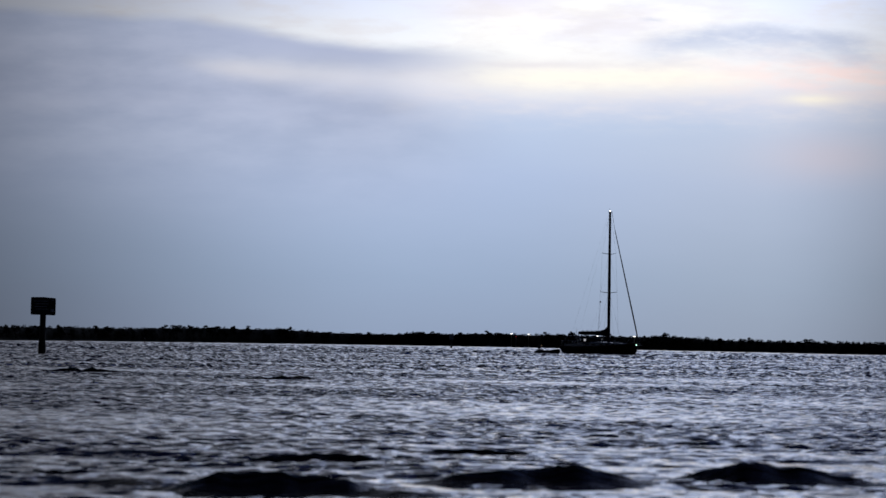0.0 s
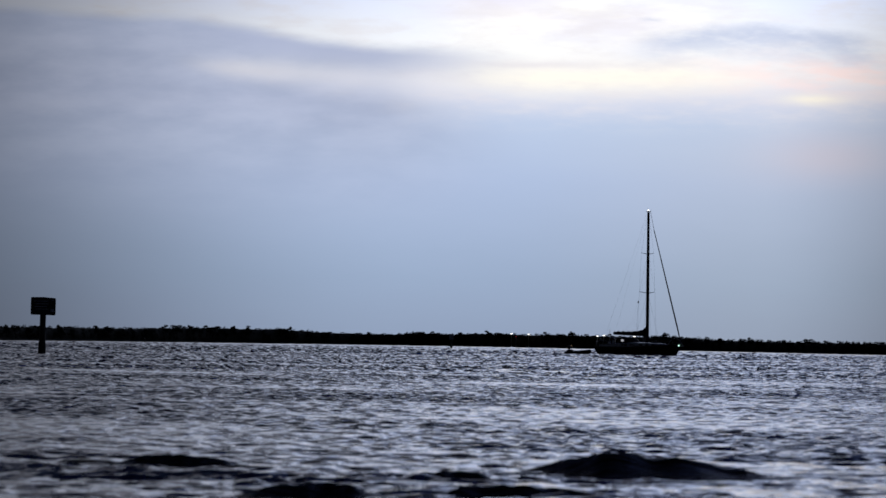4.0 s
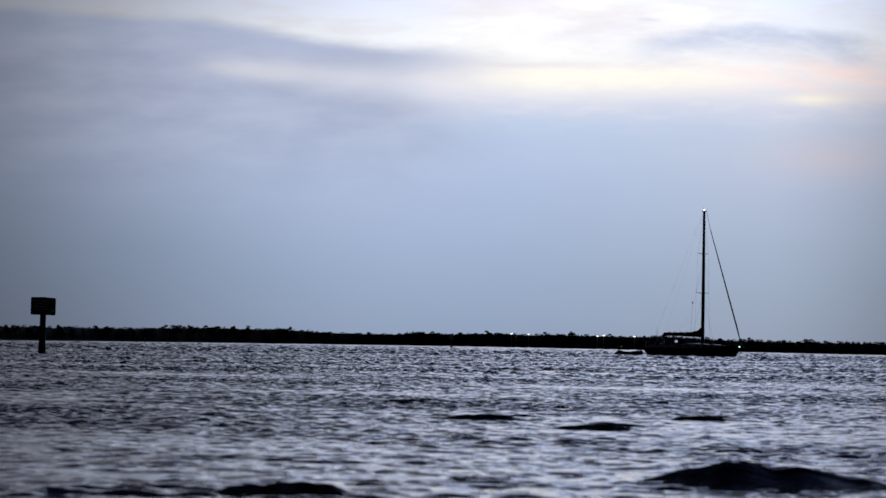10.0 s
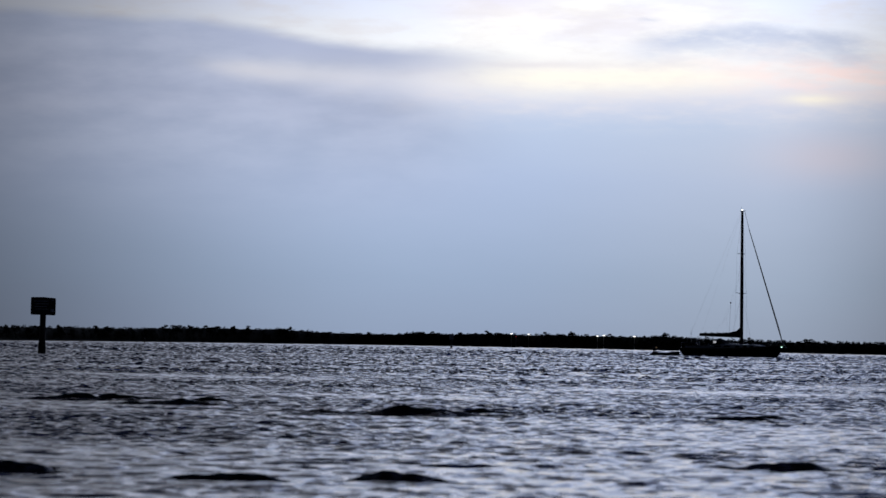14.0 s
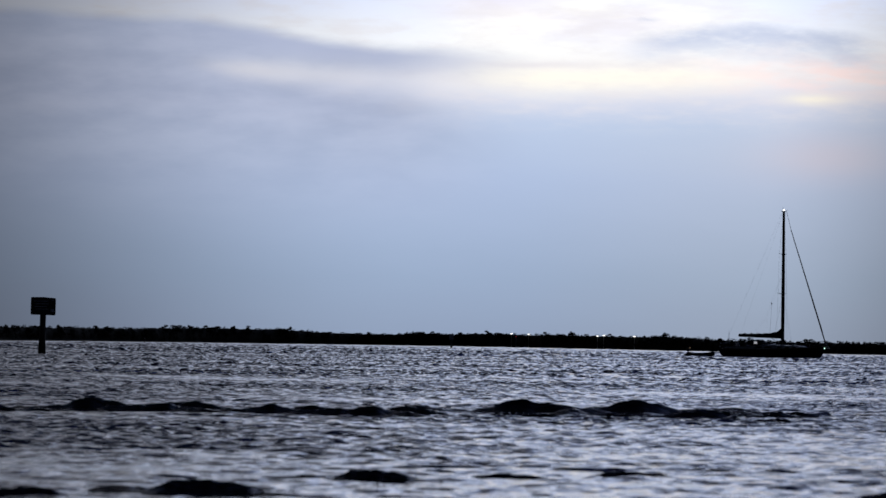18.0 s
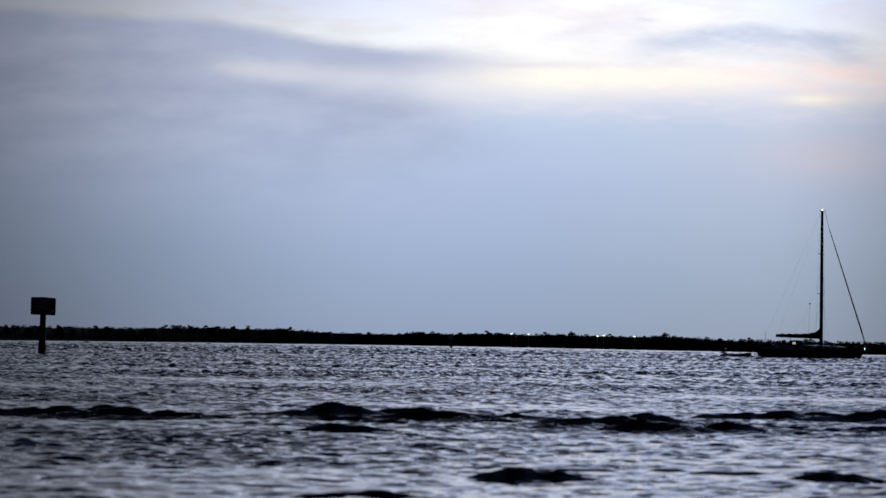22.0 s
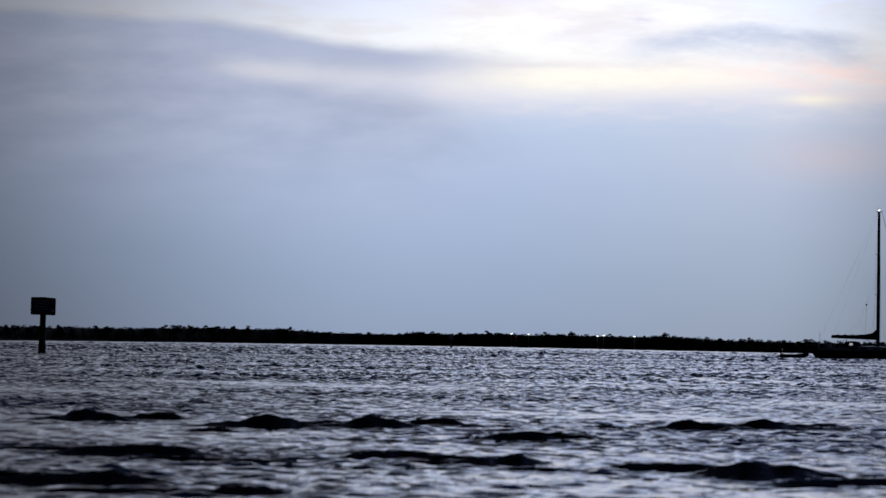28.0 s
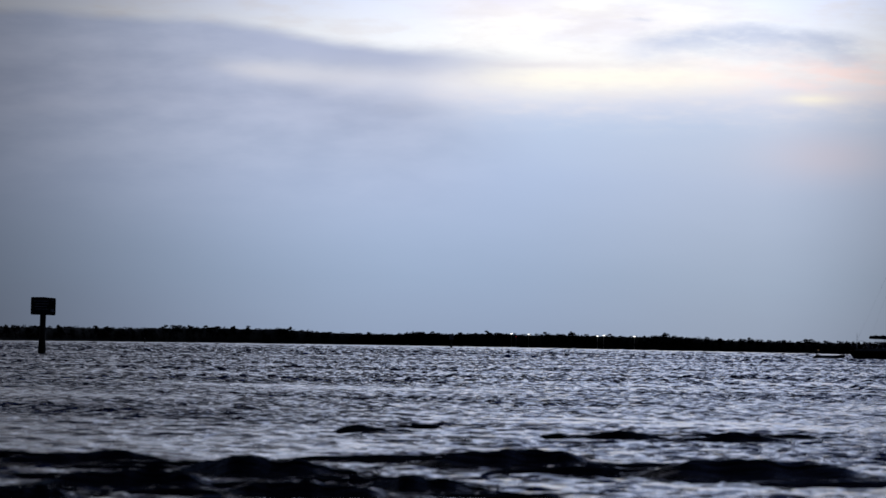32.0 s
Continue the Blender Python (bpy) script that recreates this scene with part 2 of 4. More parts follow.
def raw_mesh(name, co, faces, mat, shade=True):
    k = faces.shape[1]
    me = bpy.data.meshes.new(name)
    me.vertices.add(len(co))
    me.vertices.foreach_set("co", co.astype(np.float32).ravel())
    me.loops.add(faces.size)
    me.loops.foreach_set("vertex_index", faces.astype(np.int32).ravel())
    me.polygons.add(len(faces))
    me.polygons.foreach_set("loop_start", np.arange(0, faces.size, k, dtype=np.int32))
    me.polygons.foreach_set("use_smooth", np.full(len(faces), shade))
    me.update(calc_edges=True)
    me.validate()
    me.materials.append(mat)
    return new(name, me)


# ---- the bay: beach, water, far shore ----
rng = np.random.default_rng(7)


def ground():
    """Sand that rises from the sea bed to the beach under the camera."""
    ys = np.concatenate([np.linspace(-120, 0, 30), np.linspace(1, 22, 40), np.linspace(26, 120, 20)])
    xs = np.linspace(-160, 160, 80)
    X, Y = np.meshgrid(xs, ys)
    Z = np.interp(Y, [-120, -20, 0, 7, 11, 16, 30, 120], [1.4, 0.7, 0.34, 0.26, 0.14, -0.3, -0.9, -1.6])
    Z = Z + 0.02 * np.sin(X * 0.7 + 1.3 * np.sin(Y * 0.4)) + rng.normal(0, 0.006, X.shape)
    tagged(grid_mesh("ground", X, Y, Z, SAND), "damp pale sand beach sloping under the water", "beach", kind="structure")


def wave_field(X, Y, waves, sharp):
    """Height of many crossing wave trains with peaked crests."""
    H = np.zeros_like(X)
    for lam, amp, ang, ph in waves:
        k = 2 * math.pi / lam
        s = np.sin(k * (X * math.sin(ang) + Y * math.cos(ang)) + ph)
        H += amp * (2 * ((s + 1) * 0.5) ** sharp - 1.2 / sharp)
    return H


def trains(r, count, lo, hi, rms, mean_ang, spread, slope=1.0):
    """Random wave trains: wavelength, height, heading, phase."""
    lam = lo * (hi / lo) ** r.random(count)
    amp = lam ** slope
    amp *= rms / math.sqrt(0.5 * (amp ** 2).sum())
    return list(zip(lam, amp, r.normal(mean_ang, spread, count), r.random(count) * 6.283))


def wave_sheet(name, waves, sharp, rows, left, right, level, mat, long_waves=()):
    """One drifting sheet of waves, fine near the beach and coarser far out."""
    verts, faces, base = [], [], 0
    for i, (y0, y1, dx, dy, kind) in enumerate(rows):
        ys = np.linspace(y0, y1, int((y1 - y0) / dy) + 1)
        cols = int((left(y1) + right(y1)) / dx)
        u = np.linspace(0, 1, cols)
        X = -left(ys)[:, None] * (1 - u)[None, :] + right(ys)[:, None] * u[None, :]
        Y = np.repeat(ys[:, None], cols, 1)
        H = wave_field(X, Y, waves[kind], sharp)
        after = rows[min(i + 1, len(rows) - 1)][4]
        if after != kind:
            w = np.clip((Y / y1 - 0.88) / 0.12, 0, 1)
            H = H * (1 - w) + wave_field(X, Y, waves[after], sharp) * w
        # gusts roughen the water in patches
        gust = wave_field(X * 0.34, Y * 0.12, [(1.7, 0.5, 0.4, 0.3), (2.9, 0.5, -0.5, 2.0), (0.8, 0.3, 0.2, 1.0)], 1.0)
        # sets of longer waves come in two bouts with a lull between
        bout = 0.35 + np.exp(-((Y - 22) / 9.0) ** 2) + 0.4 * np.exp(-((Y - 54) / 9.0) ** 2)
        H = H * (1.0 + 0.4 * gust) * np.interp(Y, [12, 30, 50, 72, 84, 92, 220], [1.0, 1.0, 1.05, 1.25, 1.4, 1.25, 1.2])
        # calmer in the lee of the far woods
        if y1 > 300:
            lee = shore_distance(np.degrees(np.arctan2(X, Y))) - np.hypot(X, Y)
            H = H * np.interp(lee, [-50, 20, 160, 330], [0.25, 0.30, 0.6, 1.0]) * np.interp(Y, [360, 600, 900], [1.0, 0.7, 0.45])
        H = H + wave_field(X, Y, long_waves, 1.9) * bout + level - np.interp(Y, [85, 200, 300, 500], [0.0, 0.02, 0.05, 0.08])
        if rows[-1][1] < 100:
            H -= 0.05 * np.clip((Y - 22) / 14, 0, 1) + 0.09 * np.clip((Y - 36) / 6, 0, 1)
        idx = base + np.arange(X.size).reshape(X.shape)
        faces.append(np.stack([idx[:-1, :-1], idx[:-1, 1:], idx[1:, 1:], idx[1:, :-1]], -1).reshape(-1, 4))
        verts.append(np.stack([X, Y, H], -1).reshape(-1, 3))
        base += X.size
    return raw_mesh(name, np.concatenate(verts), np.concatenate(faces), mat)


# the waves run to the beach and drift along it; in the shallows the water is slower and smoother
SWELL_V, CHOP_V = (0.2, -0.8), (0.22, -0.06)


def water():
    r = np.random.default_rng(11)
    ys = np.concatenate([np.linspace(9, 300, 40), np.linspace(320, 900, 60), np.linspace(950, 4800, 40)])
    u = np.linspace(-1, 1, 60)
    X = u[None, :] * (40 + 0.45 * ys)[:, None]
    Y = np.repeat(ys[:, None], 60, 1)
    Z = np.interp(Y, [0, 250, 700], [-0.14, -0.14, -0.30])
    sheet = grid_mesh("water", X, Y, Z, WATER_FAR)
    tagged(sheet, "dark rippled bay water reaching to the far shore", "water", kind="structure")
    waves = (trains(r, 64, 0.13, 0.46, 0.0073, 0.12, 0.62, 0.7), trains(r, 50, 0.34, 0.66, 0.0172, 0.1, 0.9, 0.4),
             trains(r, 40, 0.8, 1.5, 0.036, 0.2, 1.1, 0.4), trains(r, 30, 1.5, 2.8, 0.066, 0.2, 1.2, 0.4), trains(r, 24, 3.2, 5.6, 0.12, 0.2, 1.2, 0.4))
    left, right = lambda y: 0.150 * y + 7.5, lambda y: 0.150 * y + 1.0
    swell = wave_sheet("swell", waves, 2.1,
                       [(12, 40, 0.08, 0.038, 0), (40, 66, 0.085, 0.042, 0), (66, 92, 0.10, 0.06, 0), (92, 130, 0.13, 0.15, 1), (130, 220, 0.16, 0.18, 1),
                        (220, 360, 0.29, 0.33, 2)], left, right, 0.0, WATER, trains(r, 12, 1.3, 3.4, 0.011, 0.25, 0.35, 0.7))
    far = wave_sheet("far_swell", waves, 2.1, [(360, 470, 0.36, 0.42, 2), (470, 760, 0.6, 0.7, 3), (760, 1260, 1.3, 1.6, 4)], left, right, 0.0, WATER)
    tagged(far, "fine distant waves before the far shore", "water", kind="structure")
    tagged(swell, "choppy blue-grey waves running to the beach", "water", kind="structure")
    waves = (trains(r, 60, 0.15, 0.80, 0.0052, 0.0, 0.7, 0.7),)
    chop = wave_sheet("shallows", waves, 1.9, [(12, 42, 0.085, 0.042, 0)], lambda y: 0.150 * y + 8.5, lambda y: 0.150 * y + 1.0, 0.016, WATER)
    tagged(chop, "smoother shallow water before the beach", "water", kind="structure")
    return swell, far, chop


# distance of the far shoreline by bearing in degrees: it bends away in the middle
def shore_distance(az):
    return np.interp(az, [-40, -14, -8.2, -4, -1.5, 0.5, 4.1, 7.2, 14, 40], [640, 680, 730, 1050, 1170, 1170, 900, 730, 680, 640])


# height of the woods' outline above the water, as an angle in degrees
def woods_angle(az):
    return np.interp(az, [-14, -8, -6.7, -5.75, -5.3, -4.7, -4.0, -3.5, -2.8, -2.5, -2.2, -1.6, -0.8, -0.5, 0, 0.4, 1, 1.5, 2.1, 2.6, 3.5, 4, 4.5, 4.9, 5.3, 5.8, 7.2, 14],
                     [0.22, 0.226, 0.228, 0.224, 0.232, 0.252, 0.252, 0.244, 0.244, 0.218, 0.198, 0.186, 0.184, 0.217, 0.208, 0.215, 0.232, 0.216, 0.230, 0.226, 0.218, 0.238, 0.218, 0.198, 0.188, 0.181, 0.180, 0.17])


def far_shore():
    az = np.radians(np.linspace(-40, 40, 320))
    S = shore_distance(np.degrees(az))
    prof = [(-6, -0.5), (0, 0.06), (3, 0.35), (12, 0.8), (60, 1.2), (400, 1.6), (2400, 2.0)]
    X = np.array([[math.sin(a) * (s + o) for a, s in zip(az, S)] for o, _ in prof])
    Y = np.array([[math.cos(a) * (s + o) for a, s in zip(az, S)] for o, _ in prof])
    Z = np.array([[z + 0.08 * math.sin(i * 1.7) for i in range(len(az))] for _, z in prof])
    tagged(grid_mesh("far_shore", X, Y, Z, SHORE), "low dark muddy shore across the bay", "shore", kind="structure")


def leaf_cloud(r, centre, radii, count, size):
    """Random leaf clumps in an ellipsoid: small tilted quads, denser at its skin."""
    d = r.normal(size=(count, 3))
    d /= np.linalg.norm(d, axis=1)[:, None]
    p = centre + d * (r.random(count) ** 0.35)[:, None] * radii
    a = r.normal(size=(count, 3))
    a /= np.linalg.norm(a, axis=1)[:, None]
    b = np.cross(a, r.normal(size=(count, 3)))
    b /= np.linalg.norm(b, axis=1)[:, None]
    s = (size * (0.5 + r.random(count)))[:, None]
    return np.stack([p - a * s, p - b * s * 0.6, p + a * s, p + b * s * 0.6], 1).reshape(-1, 3)


def woods():
    """Far mangrove woods: one mass of leaf clumps over a rough core."""
    r = np.random.default_rng(5)
    pts = []
    az = -10.5
    while az < 10.5:
        S = float(shore_distance(az))
        H = math.radians(float(woods_angle(az)) + 0.018) * S
        for row in range(3):
            s = S + 2 + row * 5 + r.random() * 4
            a = math.radians(az + r.normal(0, 0.03))
            h = H * (0.76 + 0.11 * row + r.normal(0, 0.035))
            w = H * (0.30 + 0.15 * r.random())
            lobes = 4
            for k in range(lobes):
                cz = h * (0.18 + 0.60 * k / (lobes - 1))
                rad = np.array([w * (1.25 - 0.2 * k), w * 0.8, h * 0.22])
                off = r.normal(0, 0.35 * w, 3) * np.array([1, 0.6, 0.1])
                c = np.array([math.sin(a) * s, math.cos(a) * s, cz + 0.5]) + off
                pts.append(leaf_cloud(r, c, rad, 64, 0.044 * H + 0.05))
        az += math.degrees(H * 0.42 / S)
    co = np.concatenate(pts)
    faces = np.arange(len(co)).reshape(-1, 4)
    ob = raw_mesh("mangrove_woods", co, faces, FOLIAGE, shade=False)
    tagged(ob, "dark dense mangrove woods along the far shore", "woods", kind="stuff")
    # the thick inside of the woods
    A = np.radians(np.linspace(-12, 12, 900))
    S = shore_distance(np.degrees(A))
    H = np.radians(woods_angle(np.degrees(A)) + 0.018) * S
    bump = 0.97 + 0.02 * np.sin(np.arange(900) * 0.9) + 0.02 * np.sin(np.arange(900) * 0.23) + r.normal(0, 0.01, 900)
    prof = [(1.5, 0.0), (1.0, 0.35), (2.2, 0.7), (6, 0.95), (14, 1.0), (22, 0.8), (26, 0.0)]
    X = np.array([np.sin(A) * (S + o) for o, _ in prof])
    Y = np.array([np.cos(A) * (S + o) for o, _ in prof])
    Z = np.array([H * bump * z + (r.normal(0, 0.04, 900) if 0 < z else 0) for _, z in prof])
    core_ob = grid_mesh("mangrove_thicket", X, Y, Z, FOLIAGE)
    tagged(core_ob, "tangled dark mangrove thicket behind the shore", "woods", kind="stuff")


def tree(kind_seed, height, wide):
    """A single tree that stands above the woods: trunk, limbs and a ragged crown."""
    r = np.random.default_rng(kind_seed)
    root = new("tree")
    bm = fresh()
    pipe(bm, [(0, 0, -0.5), (0.1, 0, height * 0.4), (0.25, 0.1, height * 0.75), (0.2, 0, height * 0.92)], [0.2, 0.15, 0.09, 0.03], 7)
    part("trunk", bm, BARK, root)
    pts = []
    for i in range(7):
        ang, z0 = i * 2.4 + r.random(), height * (0.45 + 0.06 * i)
        reach = wide * (0.25 + 0.28 * r.random()) * (1.1 - 0.08 * i)
        tip = (math.cos(ang) * reach, math.sin(ang) * reach, z0 + height * (0.12 + 0.12 * r.random()))
        bm = fresh()
        pipe(bm, [(0.15, 0, z0), (tip[0] * 0.5, tip[1] * 0.5, z0 + (tip[2] - z0) * 0.65), tip], [0.08, 0.05, 0.02], 5)
        part("limb", bm, BARK, root)
        pts.append(leaf_cloud(r, np.array(tip), np.array([wide * 0.26, wide * 0.26, height * 0.085]), 150, 0.19))
    pts.append(leaf_cloud(r, np.array([0.2, 0, height * 0.93]), np.array([wide * 0.22, wide * 0.22, height * 0.08]), 70, 0.18))
    co = np.concatenate(pts)
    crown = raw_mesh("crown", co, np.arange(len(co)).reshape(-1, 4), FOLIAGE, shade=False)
    crown.parent = root
    return root


def bearing(az, dist, z=0.0):
    return (math.sin(radians(az)) * dist, math.cos(radians(az)) * dist, z)


def trees():
    kinds = [tree(3, 1.0 * 7.0, 4.2), tree(9, 7.6, 3.4), tree(21, 6.6, 5.0)]
    # bearing, kind, height of the top as an angle
    spots = [(-7.75, 0, 0.232), (-7.28, 2, 0.243), (-6.92, 1, 0.246), (-6.25, 0, 0.242), (-6.05, 1, 0.236), (-5.02, 0, 0.268), (-4.82, 2, 0.287),
             (-4.56, 1, 0.268), (-4.25, 0, 0.268), (-4.10, 2, 0.276), (-3.79, 1, 0.268), (-3.51, 0, 0.275), (-2.93, 2, 0.252), (-2.76, 1, 0.267),
             (-2.1, 2, 0.206), (-1.32, 0, 0.200), (-0.50, 1, 0.222), (-0.40, 2, 0.237), (-0.14, 0, 0.230), (0.31, 1, 0.216), (0.85, 0, 0.257),
             (1.05, 2, 0.238), (1.90, 0, 0.252), (2.36, 1, 0.267), (2.15, 2, 0.236), (3.08, 0, 0.243), (3.90, 2, 0.245), (4.06, 1, 0.280),
             (4.52, 2, 0.222), (5.05, 1, 0.202), (5.60, 0, 0.226), (6.20, 1, 0.190), (6.62, 2, 0.236), (7.45, 0, 0.192)]
    first = set()
    for az, k, top in spots:
        S = float(shore_distance(az))
        want = math.radians(top) * S
        f = want / (7.0, 7.6, 6.6)[k]
        m = Matrix.Translation(bearing(az, S + 4, 0.2)) @ Matrix.Rotation(az * 37.0, 4, "Z")
        if k in first:
            ob = copy_thing(kinds[k], m)
        else:
            ob = kinds[k]
            ob.matrix_basis = m
            first.add(k)
        ob.scale = (f, f, f)
        tagged(ob, "dark ragged tree standing above the shore woods", "tree", "trees above the woods")


ground()
SWELL, FAR_SWELL, CHOP = water()
far_shore()
woods()
trees()


# ---- drifting cloud banks, far beyond the shore ----
CLOUD_Y = 4300.0


def cloud_bank(name, x0, x1, z0, z1, label, paint):
    """A thin bank of cloud: colour and cover by bearing and height in degrees."""
    s = CLOUD_Y * math.tan(radians(1.0))
    bm = fresh()
    nx = 12
    lower = [bm.verts.new(((x0 + (x1 - x0) * i / nx) * s, 0, z0 * s)) for i in range(nx + 1)]
    upper = [bm.verts.new(((x0 + (x1 - x0) * i / nx) * s, 0, z1 * s)) for i in range(nx + 1)]
    for i in range(nx):
        bm.faces.new((lower[i], lower[i + 1], upper[i + 1], upper[i]))
    mat = bpy.data.materials.new(name)
    mat.use_nodes = True
    t = mat.node_tree
    t.nodes.clear()
    px, py, pz = split(t, t.nodes.new("ShaderNodeTexCoord").outputs["Object"])
    az, el = calc(t, "DIVIDE", px, s), calc(t, "DIVIDE", pz, s)
    colour, cover = paint(t, az, el)
    em, tr, mx = t.nodes.new("ShaderNodeEmission"), t.nodes.new("ShaderNodeBsdfTransparent"), t.nodes.new("ShaderNodeMixShader")
    wire(t, colour, em.inputs[0])
    wire(t, calc(t, "MINIMUM", cover, 0.95), mx.inputs[0])
    t.links.new(tr.outputs[0], mx.inputs[1])
    t.links.new(em.outputs[0], mx.inputs[2])
    t.links.new(mx.outputs[0], t.nodes.new("ShaderNodeOutputMaterial").inputs[0])
    ob = part(name, bm, mat)
    ob.location = (0, CLOUD_Y, 0.85)
    return tagged(ob, label, "cloud", kind="structure")


# clouds are darkened to the sides too, matching the sky's painted lens edges
def side_fall(t, az):
    return calc(t, "MULTIPLY", soft_step(t, az, -10.9, -3.0, 0.28, 1.0), soft_step(t, az, 10.2, 5.6, 0.45, 1.0))


def dimmed(t, colour, level):
    node = t.nodes.new("ShaderNodeVectorMath")
    node.operation = "SCALE"
    wire(t, colour, node.inputs[0])
    wire(t, level, node.inputs["Scale"])
    return node.outputs[0]


def streak_paint(t, az, el):
    n = grain(t, combine(t, calc(t, "MULTIPLY", az, 0.45), calc(t, "MULTIPLY", el, 1.6), 4.0), 1.0, 4.0)
    fine = grain(t, combine(t, calc(t, "MULTIPLY", az, 0.6), calc(t, "MULTIPLY", el, 1.8), 9.0), 1.0, 4.0)
    e = calc(t, "ADD", el, calc(t, "MULTIPLY", calc(t, "SUBTRACT", n, 0.5), 0.30))
    # upper edge of the bank: level in the middle, climbing to the left
    line = calc(t, "ADD", soft_step(t, az, -1.0, -5.4, 5.42, 5.92), soft_step(t, az, -6.0, -8.2, 0.0, 0.10))
    d = calc(t, "SUBTRACT", line, e)
    body = product(t, soft_step(t, d, -0.10, 0.20), soft_step(t, e, 1.6, 4.7), soft_step(t, az, 1.9, -1.6))
    pale_line = calc(t, "SUBTRACT", 4.61, calc(t, "MULTIPLY", az, 0.09))
    wide = calc(t, "MAXIMUM", calc(t, "ADD", 0.36, calc(t, "MULTIPLY", az, 0.045)), 0.16)
    pale = product(t, bell(t, calc(t, "SUBTRACT", e, pale_line), 0.0, wide), soft_step(t, az, -5.2, -3.7))
    shade = product(t, soft_step(t, d, 0.0, 0.12), soft_step(t, d, 0.55, 0.2), soft_step(t, az, -5.5, -3.0))
    col = blend(t, soft_step(t, fine, 0.25, 0.75), (0.352, 0.405, 0.560), (0.440, 0.490, 0.650))
    col = blend(t, calc(t, "MULTIPLY", shade, 0.7), col, (0.40, 0.448, 0.62))
    col = blend(t, product(t, pale, calc(t, "ADD", calc(t, "ADD", 0.26, calc(t, "MULTIPLY", bell(t, az, -3.5, 0.8), 0.10)), soft_step(t, az, -1.4, -0.2, 0.0, 0.45))), col, (0.82, 0.80, 0.84))
    cover = product(t, body, calc(t, "SUBTRACT", 0.95, calc(t, "MULTIPLY", pale, 0.30)))
    return dimmed(t, col, side_fall(t, az)), cover


def wisp_paint(t, az, el):
    n = grain(t, combine(t, calc(t, "MULTIPLY", az, 0.8), calc(t, "MULTIPLY", el, 2.2), 1.0), 1.0, 5.0, 0.6)
    fine = grain(t, combine(t, calc(t, "MULTIPLY", az, 1.6), calc(t, "MULTIPLY", el, 5.0), 2.0), 1.0, 4.0)
    e = calc(t, "ADD", el, calc(t, "MULTIPLY", calc(t, "SUBTRACT", n, 0.5), 0.45))
    line = calc(t, "SUBTRACT", 5.93, product(t, calc(t, "SUBTRACT", az, 5.6), calc(t, "SUBTRACT", az, 5.6), 0.05))
    d = calc(t, "SUBTRACT", line, e)
    body = product(t, soft_step(t, d, -0.10, 0.22), soft_step(t, d, 0.80, 0.20), soft_step(t, az, 3.1, 4.3), soft_step(t, az, 8.4, 7.2))
    small = product(t, bell(t, az, 3.75, 0.2), bell(t, e, 5.98, 0.045))
    cover = calc(t, "ADD", product(t, body, soft_step(t, fine, 0.2, 0.6, 0.45, 0.9)), calc(t, "MULTIPLY", small, 0.4))
    return dimmed(t, (0.57, 0.63, 0.80), side_fall(t, az)), cover


STREAKS = cloud_bank("cloud_streaks", -11.0, 3.0, 1.2, 8.0, "grey-blue streaky dusk cloud with a pale edge", streak_paint)
WISP = cloud_bank("cloud_wisp", 2.5, 10.0, 4.8, 6.8, "thin grey cloud wisp before the bright glow", wisp_paint)


# ---- things on the shore and in the water ----
def street_lamp(height):
    root = new("street_lamp")
    bm = fresh()
    pipe(bm, [(0, 0, -0.3), (0, 0, height * 0.5), (0, 0, height)], [0.12, 0.10, 0.07], 8)
    part("pole", bm, GALV, root)
    bm = fresh()
    pipe(bm, [(0, 0, height - 0.1), (0, -0.35, height + 0.15), (0, -0.8, height + 0.18)], [0.05, 0.045, 0.04], 6)
    part("arm", bm, GALV, root)
    bm = fresh()
    box(bm, (0, -1.0, height + 0.24), (0.8, 0.5, 0.12), bevel=0.04)
    part("lamp_head", bm, GALV, root)
    bm = fresh()
    ball(bm, (0, -1.05, height), (0.42, 0.3, 0.13), 2)
    smooth(part("lens", bm, LAMP_WHITE, root, "bright white glowing lens"))
    return root


def shore_lights():
    first = None
    for az, up in ((1.27, 0.190), (1.58, 0.185), (2.83, 0.172), (2.945, 0.186), (3.50, 0.174)):
        d = float(shore_distance(az)) - 1.0
        h = math.radians(up + 0.012) * d + 0.85
        m = pose(*bearing(az, d, 0.0), 0, 0, -az)
        if first is None:
            first = street_lamp(6.6)
            ob = first
            ob.matrix_basis = m
        else:
            ob = copy_thing(first, m)
        ob.scale = (1, 1, h / 6.6)
        tagged(ob, "lit white street lamp on the far shore", "street lamp", "lamps along the far shore")
    az = 1.352
    d = float(shore_distance(az)) - 4.0
    root = empty("beacon", pose(*bearing(az, d, 0.0)), "pole with a red light on the far shore", "beacon")
    h = math.radians(0.140) * d + 0.85
    bm = fresh()
    pipe(bm, [(0, 0, -0.6), (0, 0, h)], [0.14, 0.09], 8)
    part("pole", bm, GALV, root)
    bm = fresh()
    box(bm, (0, 0, h + 0.05), (0.5, 0.5, 0.1), bevel=0.03)
    part("bracket", bm, GALV, root)
    bm = fresh()
    ball(bm, (0, 0, h + 0.2), (0.16, 0.16, 0.16), 2)
    smooth(part("lens", bm, LAMP_RED, root, "glowing red lens"))


